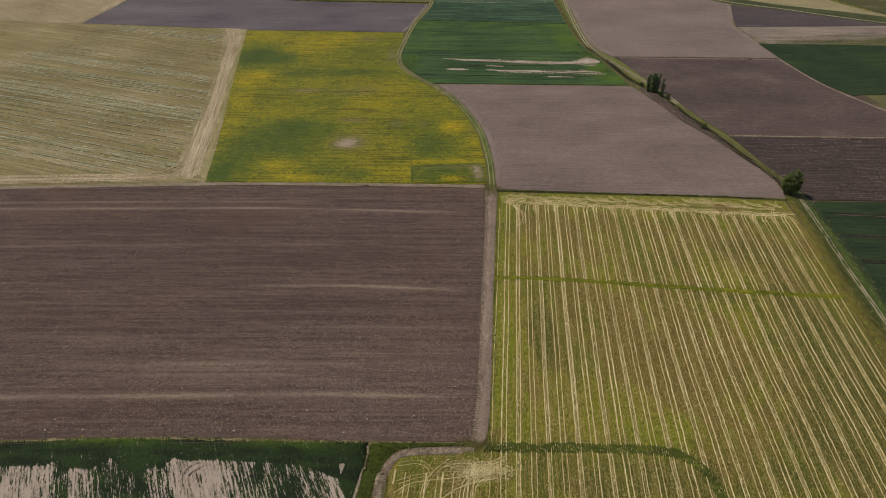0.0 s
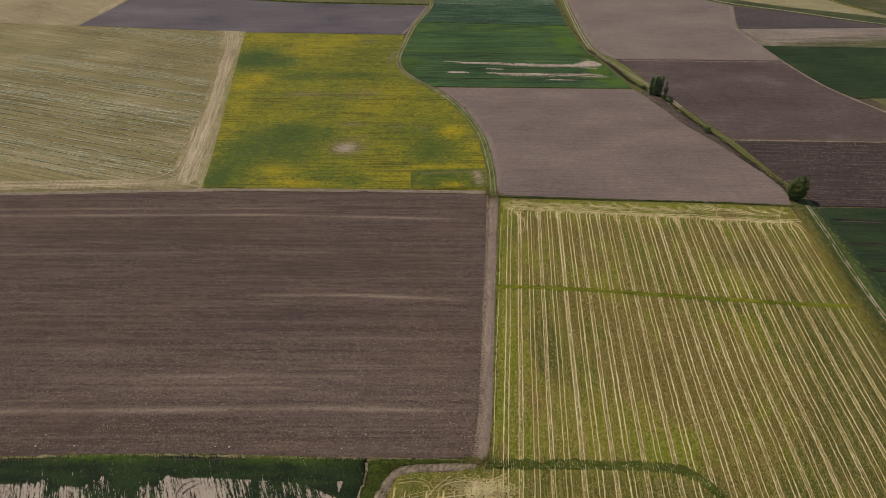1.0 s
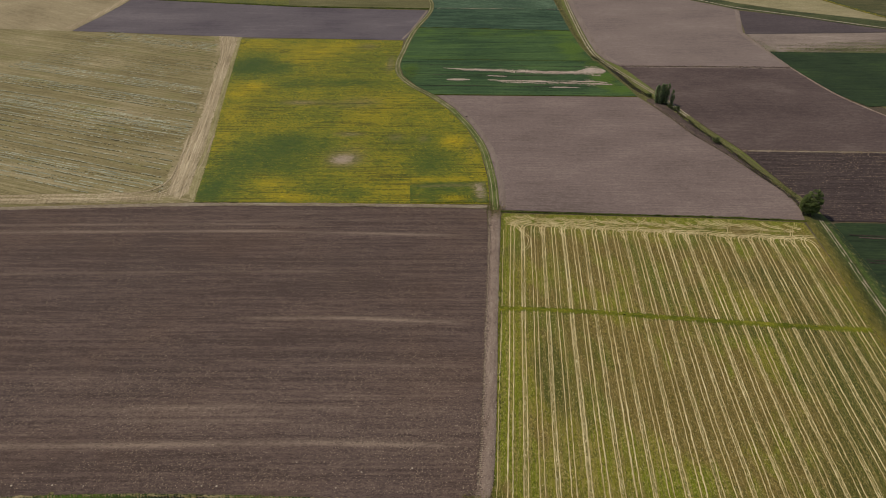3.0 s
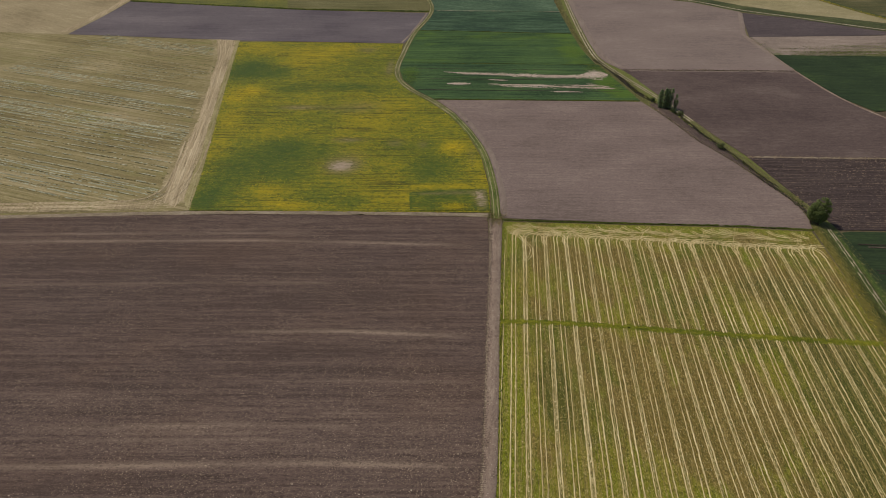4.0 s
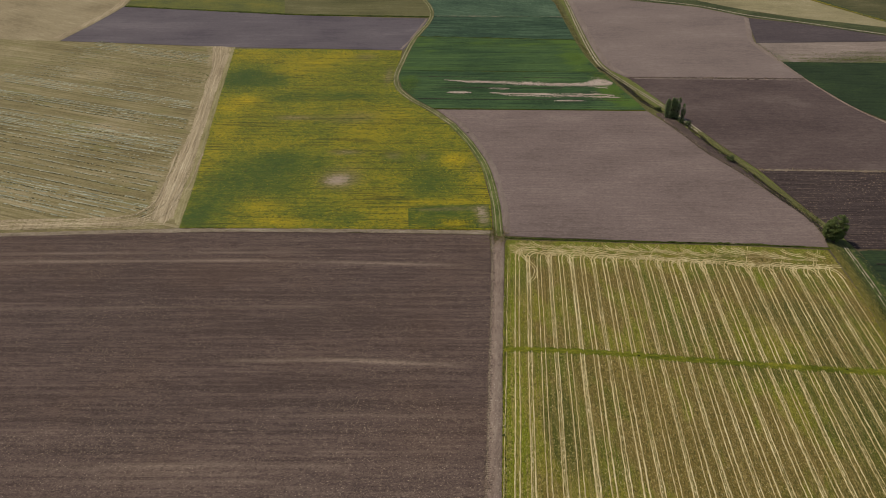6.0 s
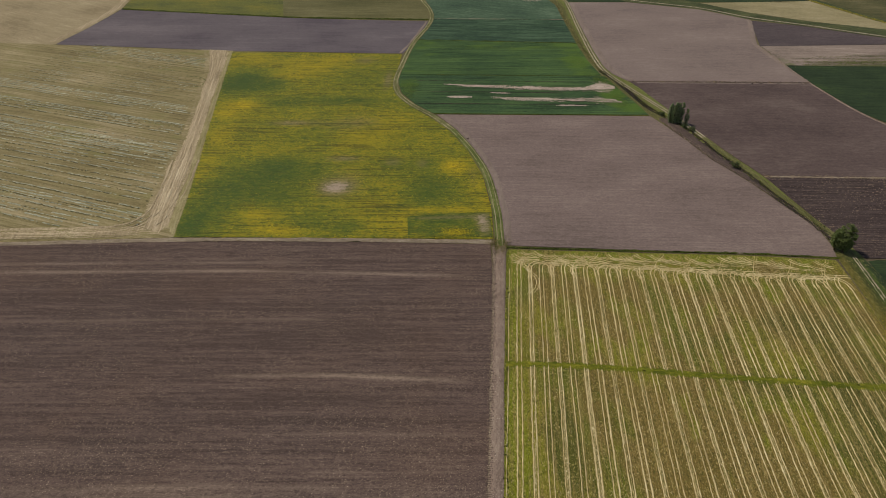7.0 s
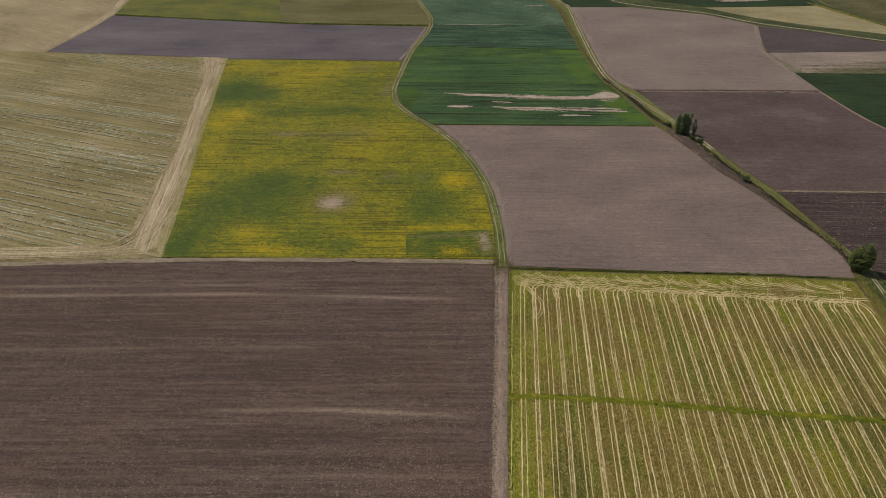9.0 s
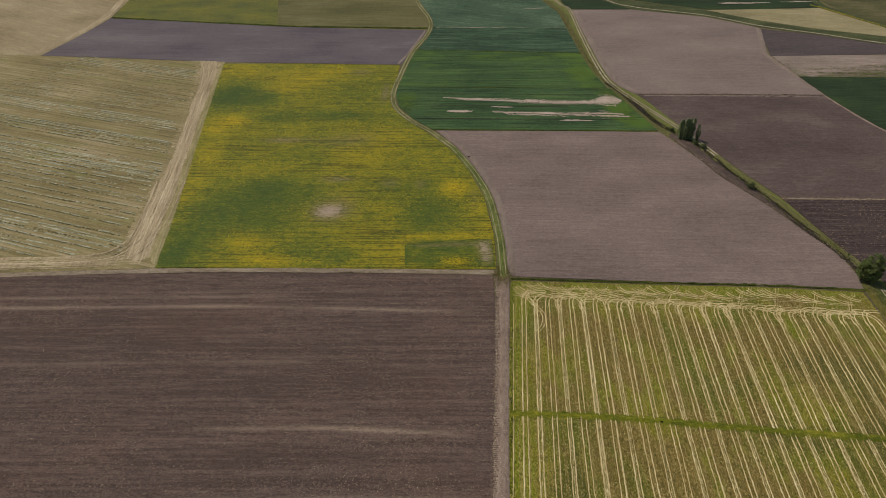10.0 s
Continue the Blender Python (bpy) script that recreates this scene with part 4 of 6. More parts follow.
lane("lane_west", LANE_WEST[:12], 1.7, 0.5, "curving field lane with two pale wheel ruts", 0.3, crown="lane_grass", rut_mat="lane_rut")
lane("lane_west", LANE_WEST[11:], 1.6, 0.34, "grassy end of the lane with thin pale ruts", 0.3, crown="lane_green", rut_mat="lane_rut")
lane("lane_east", LANE_EAST[:11], 1.5, 0.7, "field lane with two pale ruts beside a weedy ditch", 0.36, crown="lane_grass")
lane("lane_east", LANE_EAST[10:17], 1.5, 0.4, "overgrown green lane with faint ruts", 0.36, crown="lane_grass", rut_mat="green_rut")
lane("lane_east", LANE_EAST[16:], 0.8, 0.46, "narrow lane with two grey ruts beside the stubble", 0.36)
between("rough_margin", [(98.0, 304), (100.0, 297), (104.4, 282.2), (107.2, 271.5), (108.9, 265), (113.4, 255), (117.6, 245), (121.8, 233.4)], [(103.0, 304), (105.8, 296.4), (110.2, 280), (112.2, 271), (114.0, 265), (117.0, 256), (119.4, 246.4), (122.6, 233.8)], [(0, 0.1), (0.16, 0.29), (0.3, 0.34), (0.7, 0.36), (1, 0.34)], "margin_soil",
        "rough brown earth margin beside the ditch", "bank", 90, 0.1)
strip("dirt_track", TRACK, (-1.75, -1.4, 0, 1.4, 1.75), (0.1, 0.26, 0.28, 0.26, 0.1), "lane_soil", "pale bare dirt track between two fields", "track", 1.5, 0.02, 0.12)
strip("dirt_track", TRACK_LOW, (-0.95, -0.6, 0, 0.6, 0.95), (0.1, 0.24, 0.28, 0.24, 0.1), "track_soil", "narrow dirt track that bends into the grass", "track", 0.5, 0.03, 0.2)
strip("bank_grass", [(7.4, 91), (8.8, 104.4), (10.5, 124), (12.5, 148.4), (14.6, 172), (16.4, 195), (16.6, 203)], (-0.5, 0, 0.5), (0.1, 0.3, 0.1), "berm_soil", "rough clod bank along the dirt track", "bank", 0.7, 0.04, 0.18)
strip("berm", [(-260, 197.3), (-162, 202.5), (-101, 205.7), (-70, 206.5), (-38, 206.5), (17, 205.4)], (-1.1, -0.6, 0, 0.6, 1.1), (0.1, 0.22, 0.3, 0.22, 0.1), "berm_soil", "pale dry earth berm between fields", "bank", 2.0, 0.05, 0.2)
strip("field_bank", [(20.6, 202.3), (66, 200.2), (97, 199.0), (127, 196.6)], (-0.5, -0.3, 0, 0.3, 0.5), (0.08, 0.22, 0.3, 0.22, 0.08), "bank_grass", "dark green rank grass bank between fields", "bank", 1.5, 0.12, 0.2)
strip("field_bank", [(-260, 83.6), (-99.5, 90.3), (-81, 91), (-62, 91.4), (-38, 91), (-23, 90.3), (6, 89.9)], (-0.34, 0, 0.3), (0.17, 0.26, 0.15), "ragged_edge", "ragged edge of dull grass and clods below the harrowed field", "bank", 0.6, 0.06, 0.3)
strip("field_edge", [(-4, 308.8), (42, 308.2), (95, 307.4)], (-0.5, 0, 0.6), (0.08, 0.5, 0.1), "bank_grass", "dark grassy edge of the wheat", "bank", 2.0, 0.08, 0.15)
strip("field_edge", [(-19.5, 359.7), (32, 358.8), (84, 358.3)], (-0.4, 0, 0.5), (0.1, 0.3, 0.1), "bank_grass", "thin dark line between two wheat fields", "bank", 3.0, 0.05, 0.1)
strip("field_edge", [(-15.6, 418.3), (32, 415.4), (80, 412.7)], (-0.6, 0, 0.7), (0.1, 0.5, 0.1), "bank_grass", "dark ragged edge between wheat fields", "bank", 3.0, 0.1, 0.25)
strip("field_edge", [(-5.6, 463.3), (35, 463), (80, 462.1)], (-0.9, 0, 0.9), (0.1, 0.25, 0.1), "berm_soil", "pale dry strip between wheat fields", "bank", 3.0, 0.05, 0.2)
strip("field_edge", [(-220, 483.5), (-207, 481.3), (-104, 465.8), (-60, 463), (-9, 460.5)], (-0.8, 0, 0.9), (0.1, 0.8, 0.1), "bank_grass", "dark grass bank behind the bare earth", "bank", 3.0, 0.15, 0.2)
strip("field_edge", [(96.5, 350.3), (140, 350.2), (189.4, 349.6)], (-0.3, 0, 0.3), (0.1, 0.3, 0.1), "margin_soil", "ragged brown edge of clods and dry weeds", "bank", 2.0, 0.12, 0.3)
strip("field_edge", [(124.6, 250), (190, 248.4), (300, 246)], (-0.5, 0, 0.5), (0.1, 0.4, 0.1), "berm_soil", "dry weed edge between ploughed fields", "bank", 2.0, 0.12, 0.3)
strip("field_edge", [(-89.4, 207.6), (-95.5, 247.3), (-107, 312.7), (-120.7, 395)], (-0.5, 0, 0.5), (0.1, 0.3, 0.1), "edge_grass", "pale dry grass edge beside the mustard", "bank", 2.0, 0.02, 0.04)
strip("side_track", [(187, 410), (187.6, 398), (188.2, 384), (189.6, 350), (195.4, 311), (208.4, 279), (219, 258), (240, 225)], (-0.7, 0, 0.7), (0.12, 0.28, 0.12), "lane_soil", "narrow pale dirt track along green wheat", "track", 2.0, 0.03, 0.15)
strip("path_edge", [(-16.5, 89), (-16.6, 83.6), (-18.2, 76.5), (-23, 25), (-33, -80)], (-0.2, 0, 0.2), (0.2, 0.3, 0.2), "berm_soil", "thin pale bare path through grass", "path", 1.0, 0.03, 0.3)
between("verge_south", [(6.6, 90.0), (-2, 90.1), (-10, 90.2), (-16.2, 90.0), (-16.6, 83.6), (-18.2, 76.5), (-23, 25), (-33, -80)], [(6.8, 89.4), (-1, 88.9), (-8, 88.5), (-11.9, 86.4), (-13.7, 82.0), (-14.8, 76.5), (-15.1, 25), (-15.5, -80)],
        [(0, 0.1), (0.25, 0.3), (0.5, 0.26), (0.75, 0.3), (1, 0.1)], "bank_grass", "green grass verge round the bend of the track", "verge", 120)
for pts, w, name in (([(92.6, 505), (90.6, 449), (89.8, 402), (90.2, 376), (93.4, 361), (98, 353)], 1.8, "pale compacted rim of the sown field"), ([(203, 462), (194.5, 436), (186.4, 410), (187.2, 384), (188.6, 352)], 1.5, "pale compacted rim beside the track"),
                     ([(21.8, 205), (21.9, 225), (19.9, 251), (14.6, 273.4), (7.2, 293.4), (-0.8, 307.4)], 1.2, "pale rim of the rolled earth by the lane"),
                     ([(-24.2, 394.4), (-19.6, 411), (-12.4, 446), (-10.6, 457)], 0.8, "pale rim of the bare earth by the lane"), ([(100, 349), (140, 349), (186, 348.6)], 0.7, "thin pale rim of tilled earth")):
    strip("field_rim", pts, (-w, -w * 0.5, 0, w * 0.5, w), (0.12, 0.22, 0.23, 0.22, 0.12), "pale_rim", name, "field edge", 1.0, 0.02, 0.35)
E_LOW = [(96, 640), (108, 556), (119, 528), (133, 508), (178, 489.5), (204, 465.5), (236, 448.5), (266, 429.5), (345, 385)]
E_HIGH = [(102, 640), (114, 562), (131, 536.5), (167, 517.5), (184, 506.5), (210, 481), (240, 461.5), (277, 445), (350, 404)]
between("verge_north", E_LOW, E_HIGH, [(0, 0.1), (0.15, 0.3), (0.5, 0.25), (0.85, 0.3), (1, 0.1)], "verge_dark", "green verge of the far road", "verge", 120)
strip("far_road", [(100, 600), (120, 533), (137, 512), (179, 492), (206, 468), (237, 450.5), (267, 431.5), (345, 388)], (-0.7, 0, 0.7), (0.36, 0.4, 0.36), "rut_soil", "pale dirt road along the far verge", "road", 2.5, 0.01, 0.1)
strip("far_road", [(300, 640), (272.5, 531.5), (276, 503), (289, 466), (300, 446), (316, 425)], (-3.2, -1.1, 0, 1.1, 3.2), (0.1, 0.3, 0.3, 0.3, 0.1), "verge_dark", "far green field road", "road", 3.0, 0.02, 0.2)
# ------------------------------------------------------------------ striped stubble: straw tracks, grass strips, headland
def lean_of(x_at):
    """The passes fan out a little towards the lane."""
    return float(np.interp(x_at, [20, 66, 85, 100, 119], [0.095, 0.099, 0.106, 0.12, 0.137]))


def stripe(x_at, y0, y1):
    """A straight pass over the stubble, from y0 up to y1, by its place at y = 176.6."""
    y = np.arange(y0, y1 + 0.1, 0.9)
    swing = np.interp(y, [84, 97, 108, 120], [0.75, 0.65, 0.25, 0]) * np.interp(x_at, [62, 72], [0, 1]) + np.interp(y, [84, 122, 165, 190], [1.3, 1.15, 0.35, 0.1]) * np.interp(x_at, [95, 108, 119], [0, 1, 1.5])
    return np.stack([x_at + lean_of(x_at) * (y - 176.6) + swing, y], 1)


def straw_line(points, width, z=0.19, ragged=0.03, fade=0.0):
    """One flattened straw track, uneven in width and height."""
    n = len(points)
    w = width * np.clip(1 + np.clip(0.06 * np.cumsum(rng.normal(0, 0.25, n)), -0.2, 0.2) + rng.normal(0, 0.09, n), 0.5, 1.4)
    if fade:
        slow = np.convolve(rng.normal(0, 1, n + 40), np.ones(41) / 41, "valid")
        w = w * np.clip(0.75 + slow * 5 * fade, 0.02, 1.2)
    side = normals(points)
    mid = points + side * rng.normal(0, ragged, n)[:, None]
    v = np.dstack([np.stack([mid + side * (w / 2)[:, None] * k for k in (-1, 0, 1)], 1), np.stack([np.full(n, z - 0.07), z + rng.uniform(0, 0.07, n), np.full(n, z - 0.07)], 1)[..., None]])
    v = v.reshape(-1, 3)
    return v, up(v, grid_faces(n, 3))


def headland_y(x):
    """Where the straight passes end below the turning strip."""
    return 191.2 - 0.0905 * (x - 25)


def edge_x(y):
    return np.interp(y, [-80, 25, 90, 117, 134, 149.3, 172, 195.8], [94, 105, 113, 116.5, 118.2, 119.8, 123.2, 125.4]) - 1.7


for k in range(-9, 32):
    centre = 22.3 + 3.425 * k
    dense = k % 2 == 1
    gauge = 1.12 if not dense else 0.9
    for side in (-1, 1):
        x_at = centre + side * gauge / 2
        if k == -1 and side == -1:
            x_at = 19.4
        elif k == -1:
            continue
        top = headland_y(x_at) - 0.4 if k >= -1 else 84.0 + rng.uniform(-1.5, 1.0)
        pts = stripe(x_at, -78, top)
        pts = pts[pts[:, 0] < edge_x(pts[:, 1])]
        if k < -1:
            pts = pts[pts[:, 0] > -10.5]
        if len(pts) < 4:
            continue
        v, f = straw_line(pts, 0.385 * np.interp(k, [16, 26], [1, 0.86]) * np.interp(pts[:, 1], [80, 104], [0.85, 1]), fade=0.7 if k < -1 else 0.05)
        v[:, 0] += np.repeat(0.06 * np.sin(pts[:, 1] * 0.11 + k * 1.7) + 0.025 * np.sin(pts[:, 1] * 0.83 + k), 3)
        me = mesh_from("straw_track", v, f, M["straw_track"])
        part("straw_track", me, straw_field)
    if dense and 0 < k < 28:
        pts = stripe(centre, -78, headland_y(centre))
        pts = pts[pts[:, 0] < edge_x(pts[:, 1])]
        v, f = straw_line(pts, 0.62, 0.165, 0.05, 0.22)
        part("straw_band", mesh_from("straw_band", v, f, M["straw_band"]), straw_field, "thin strewn straw between two tracks")
        pick = pts[rng.integers(0, len(pts), 1500)]
        scatter("straw_litter", blade_shape(), pick + rng.normal(0, (0.3, 0.9), (1500, 2)), (0.12, 0.3), "straw", "straw litter between two tracks", "straw", 0.12, 1.0, 85, straw_field)


def curve_pair(points, width, gauge, name="turning_track", fade=0.0):
    """Two wheel marks that run side by side along a curve."""
    c = spline(points, 0.8)
    pieces = [straw_line(c + normals(c) * s * gauge / 2, width, 0.2 + rng.uniform(0, 0.02), 0.03, fade) for s in (-1, 1)]
    v, f = join(pieces)
    part(name, mesh_from(name, v, f, M["straw_track"]), straw_field)


def top_y(x):
    return np.interp(x, [21, 66, 97, 125.4], [201.3, 199.3, 198.1, 195.8])


for k in range(0, 31):
    x0 = 22.3 + 3.425 * k
    y0 = headland_y(x0)
    x0 += lean_of(x0) * (y0 - 176.6)
    if x0 > 121:
        break
    # each pass swings over to the east in an arch; on the way back the machine comes down in the mirrored arch
    size = rng.uniform(0.75, 1.2)
    reach = rng.uniform(0.0, 2.4)
    sink = rng.uniform(0.0, 1.4)
    curve_pair([(x0 - 0.25, y0 - 1.6), (x0, y0 + 0.4), (x0 + 0.45, y0 + 2.0 * size), (x0 + 1.4, y0 + 3.3 * size), (x0 + 2.9, y0 + 4.0 * size), (x0 + 4.6 + reach, y0 + 4.0 * size - sink * 0.4)], 0.4, 1.05, fade=0.1)
    size = rng.uniform(0.7, 1.25)
    if k % 2 == 0:
        curve_pair([(x0 + 3.3, y0 - 2.0), (x0 + 3.3, y0 + 0.6), (x0 + 2.7, y0 + 2.2 * size), (x0 + 1.5, y0 + 3.3 * size), (x0 - 0.4, y0 + 3.9 * size), (x0 - 2.0, y0 + 4.6 * size)], 0.38, 0.95, fade=0.2)
    elif rng.uniform() < 0.5:
        curve_pair([(x0 - 0.1, y0 - 3.6), (x0 - 0.5, y0 - 2.0), (x0 - 0.8, y0 - 0.2), (x0 - 0.5, y0 + 1.6 * size), (x0 + 0.7, y0 + 2.6 * size), (x0 + 2.4, y0 + 2.8 * size)], 0.34, 0.8, fade=0.2)
    # short reversing marks that start under the bank and slant down into the tangle
    t = top_y(x0) - rng.uniform(0.7, 3.2)
    a = rng.uniform(-1.2, 1.2)
    far = rng.uniform(2.4, 5.0)
    curve_pair([(x0 - 1.6 + a, t), (x0 - 0.9 + a, t - 1.2), (x0 + 0.2 + a, t - 2.3), (x0 + far * 0.6 + a, t - 3.1), (x0 + far + a, t - 3.4)], 0.34, 0.9, fade=0.2)
    if k % 3 == 1:
        curve_pair([(x0 + 2.6 + a, t + 0.4), (x0 + 1.9 + a, t - 0.9), (x0 + 0.2, t - 2.2), (x0 - 2.6, y0 + 4.2), (x0 - 4.6, y0 + 3.4)], 0.2, 0.7, fade=0.4)
for off, fade_ in ((3.2, 1.0), (7.4, 0.9)):
    xs_ = np.arange(24, 120, 5.0)
    curve_pair([(x, headland_y(x) + off + rng.uniform(-0.4, 0.4)) for x in xs_], 0.13, 0.6, fade=fade_)
# looping marks in the corners of the stubble
for pts in ([(21.5, 198), (23.5, 194.5), (26.5, 191), (28, 187)], [(25, 197.4), (25.6, 192), (28.6, 186.5), (28.2, 182), (26.4, 179)],
            [(13.5, 84.6), (5, 84.2), (-4, 83.8), (-9.6, 82.6)], [(13, 83.2), (4, 82.2), (-4, 81.6), (-9.6, 79.8)], [(13, 82.2), (3, 80.6), (-6, 79.4), (-10, 77)],
            [(12, 81.4), (5, 79.6), (0, 76.5), (-2, 72)], [(9.5, 84), (7, 81.8), (4.8, 79.6), (3.8, 75)], [(11.6, 84), (9.2, 81.5), (7, 79), (6.2, 75)],
            [(-9.6, 84.4), (-5, 84.8), (-2.4, 82.8), (-3, 79)], [(2, 85.4), (-1, 83), (-3.6, 79), (-4.4, 74)], [(14, 86), (10, 84.6), (4, 85), (0, 84)]):
    curve_pair(pts, 0.17, 0.8, fade=0.9)
near = np.array([8.7, 82.6]) + rng.normal(0, (3.4, 1.3), (1500, 2))
scatter("straw_litter", blade_shape(), near, (0.18, 0.4), "straw", "pale spilled straw at the field corner", "straw", 0.12, 1.0, None, straw_field)
near = np.stack([rng.uniform(24, 121, 900), np.zeros(900)], 1)
near[:, 1] = headland_y(near[:, 0]) + rng.normal(3.6, 1.8, 900)
scatter("straw_litter", blade_shape(), near, (0.15, 0.4), "straw", "scattered straw on the turning strip", "straw", 0.12, 1.0, 0, straw_field)

STRIP_1 = [(16.2, 150.5), (29.8, 150.0), (43.4, 149.1), (56.7, 147.6), (69.7, 146.1), (82.6, 144.8), (95.5, 143.7), (104, 143.0), (118.5, 142.0)]
STRIP_2 = [(9.4, 88.9), (28, 88.6), (43, 88.2), (51.5, 87.4), (55.6, 85.2), (57.8, 81.5), (58.6, 76.8), (59, 50), (50, -80)]
strip("grass_strip", STRIP_1, (-1.2, -0.6, 0, 0.6, 1.2), (0.1, 0.23, 0.27, 0.23, 0.1), "strip_grass", "green grass strip crossing the stubble", "grass strip", 0.8, 0.03, 0.3)
strip("grass_strip", STRIP_2, (-1.4, -0.8, 0, 0.8, 1.4), (0.1, 0.25, 0.27, 0.25, 0.1), "dark_strip", "dark green grass strip curving through the stubble", "grass strip", 1.2, 0.05, 0.35)


def along(line, count, spread):
    c = spline(line, 0.5)
    i = rng.integers(0, len(c), count)
    return c[i] + normals(c)[i] * rng.normal(0, spread, count)[:, None]


scatter("grass_tufts", tuft_shape(), along(STRIP_1, 3600, 0.95), (0.12, 0.32), "tuft", "green grass tufts along the strip", "grass", 0.18, 0.45)
scatter("grass_tufts", tuft_shape(), along(STRIP_2, 2600, 0.9), (0.10, 0.26), "tuft_dark", "dark rank grass along the strip", "grass", 0.12, 0.7)
strewn = along(STRIP_2[:7], 420, 0.9)
scatter("straw_litter", blade_shape(), strewn, (0.12, 0.34), "straw", "loose straw lying over the dark grass strip", "straw", 0.28, 1.0, 85)
S_NEAR = [(x, max(y, 62)) for x, y in STRAW]
scatter("stubble_tufts", tuft_shape(), spots(S_NEAR, 30000), (0.10, 0.30), "tuft", "low olive regrowth tufts in the stubble", "grass", 0.1, 0.5)
scatter("stubble_tufts", tuft_shape(), spots(S_NEAR, 26000), (0.10, 0.26), "tuft_dry", "dry straw-coloured tufts in the stubble", "grass", 0.1, 0.5)
scatter("straw_litter", blade_shape(), spots(S_NEAR, 20000), (0.10, 0.26), "straw", "loose straw over the stubble", "straw", 0.1, 1.0, 84)
weeds = np.stack([rng.uniform(0, 1, 800) ** 1.6 * 5.0, rng.normal(160, 11, 800)], 1)
weeds[:, 0] = edge_x(weeds[:, 1]) + 5.2 - weeds[:, 0]
scatter("yellow_weeds", head_shape(), weeds, (0.1, 0.28), "weed_yellow", "yellow flowering weeds at the stubble edge", "weeds", 0.1, 0.7)
weeds = np.stack([rng.uniform(0, 1, 700) * 1.2, rng.uniform(90, 200, 700)], 1)
weeds[:, 0] += np.interp(weeds[:, 1], [90, 104.4, 124, 148.4, 172.3, 200], [9.8, 12.0, 13.8, 15.8, 18.1, 20.6]) - 0.2
scatter("grass_tufts", tuft_shape(), weeds, (0.18, 0.42), "tuft_dark", "dark grass fringe beside the dirt track", "grass", 0.12, 0.9)

# ------------------------------------------------------------------ hay field: windrows, headlands
WIND_A = radians(-18.6)
HEAD_LEFT = [(-137.0, 399.0), (-130.5, 384), (-124.4, 360), (-118.2, 327), (-112.8, 298), (-108.6, 270), (-106.4, 250), (-101.6, 213)]
HAY_EDGE = [(-122.4, 397.0), (-119.0, 375), (-115.9, 355), (-111.2, 325), (-107.0, 300), (-102.6, 274), (-99.4, 254), (-92.6, 208.6)]
HAY_RIM = [(-120.6, 397.0), (-117.0, 375), (-113.9, 355), (-109.0, 325), (-104.8, 300), (-100.2, 274), (-96.8, 254), (-89.8, 208.6)]
between("headland", HAY_EDGE, HAY_RIM, [(0, 0.14), (0.5, 0.3), (1, 0.12)], "edge_grass", "dull olive grass rim beside the mustard", "headland", 120, 0.03)
between("headland", HEAD_LEFT, HAY_EDGE, [(0, 0.12), (0.2, 0.26), (0.4, 0.24), (0.6, 0.27), (0.8, 0.24), (1, 0.12)], "headland_straw", "pale driven headland of dry straw with wheel marks", "headland", 120, 0.02)
between("headland", [(x - 2.6, y) for x, y in HEAD_LEFT], HEAD_LEFT, [(0, 0.08), (0.5, 0.19), (1, 0.15)], "worn_grass", "worn mown grass beside the driven headland", "headland", 160, 0.03)
for off, w in ((0.25, 0.5), (0.38, 0.4), (0.55, 0.55), (0.7, 0.35)):
    a, b = resample(spline(HEAD_LEFT), 110), resample(spline(HAY_EDGE), 110)
    line = a + (b - a) * (off + 0.05 * np.sin(np.linspace(0, 7, 110) + off * 20))[:, None]
    v, f = straw_line(line, w, 0.36, 0.1, 0.8)
    tagged(new("wheel_mark", mesh_from("wheel_mark", v, f, M["pale_rut"])), "pale wheel mark pressed into the dry headland", "wheel mark", "marks on the headland", "structure")
between("headland", [(-420, 190.6), (-162, 204.2), (-101, 207.4), (-90, 208)], [(-420, 200), (-162, 213), (-101, 214.4), (-93, 214)], [(0, 0.12), (0.25, 0.26), (0.5, 0.24), (0.75, 0.26), (1, 0.12)],
        "mown_grass", "dry mown headland along the berm", "headland", 120, 0.02)
for off, w in ((1.6, 0.5), (3.0, 0.6), (4.4, 0.4), (5.8, 0.5)):
    line = spline([(-300, 197.4 + off), (-162, 204.6 + off), (-101, 207.6 + off), (-93 - off, 208 + off)], 2.0)
    v, f = straw_line(line, w, 0.34, 0.12)
    tagged(new("wheel_mark", mesh_from("wheel_mark", v, f, M["headland_straw"])), "pale wheel mark along the mown headland", "wheel mark", "marks on the headland", "structure")

for off in (0.6, 1.7, 2.9, 4.0, 5.2, 6.3, 7.6):
    line = spline([(-109.4 + off * 1.5, 262), (-105.6 + off * 1.35, 238), (-104.4 + off * 1.1, 224 - off * 0.7), (-108.5 + off * 0.7, 216.2 - off * 0.9), (-119, 213.6 - off * 0.85), (-140, 212.6 - off * 0.8), (-180, 210.4 - off * 0.8)], 1.0)
    v, f = straw_line(line, rng.uniform(0.5, 1.0), 0.345, 0.1, 0.7)
    tagged(new("wheel_mark", mesh_from("wheel_mark", v, f, M["pale_rut" if off in (1.7, 4.0) else "headland_straw"])), "pale wheel mark that swings round the field corner", "wheel mark", "marks on the headland", "structure")

hc, hs = math.cos(WIND_A), math.sin(WIND_A)
head_line = spline(HEAD_LEFT, 2.0)


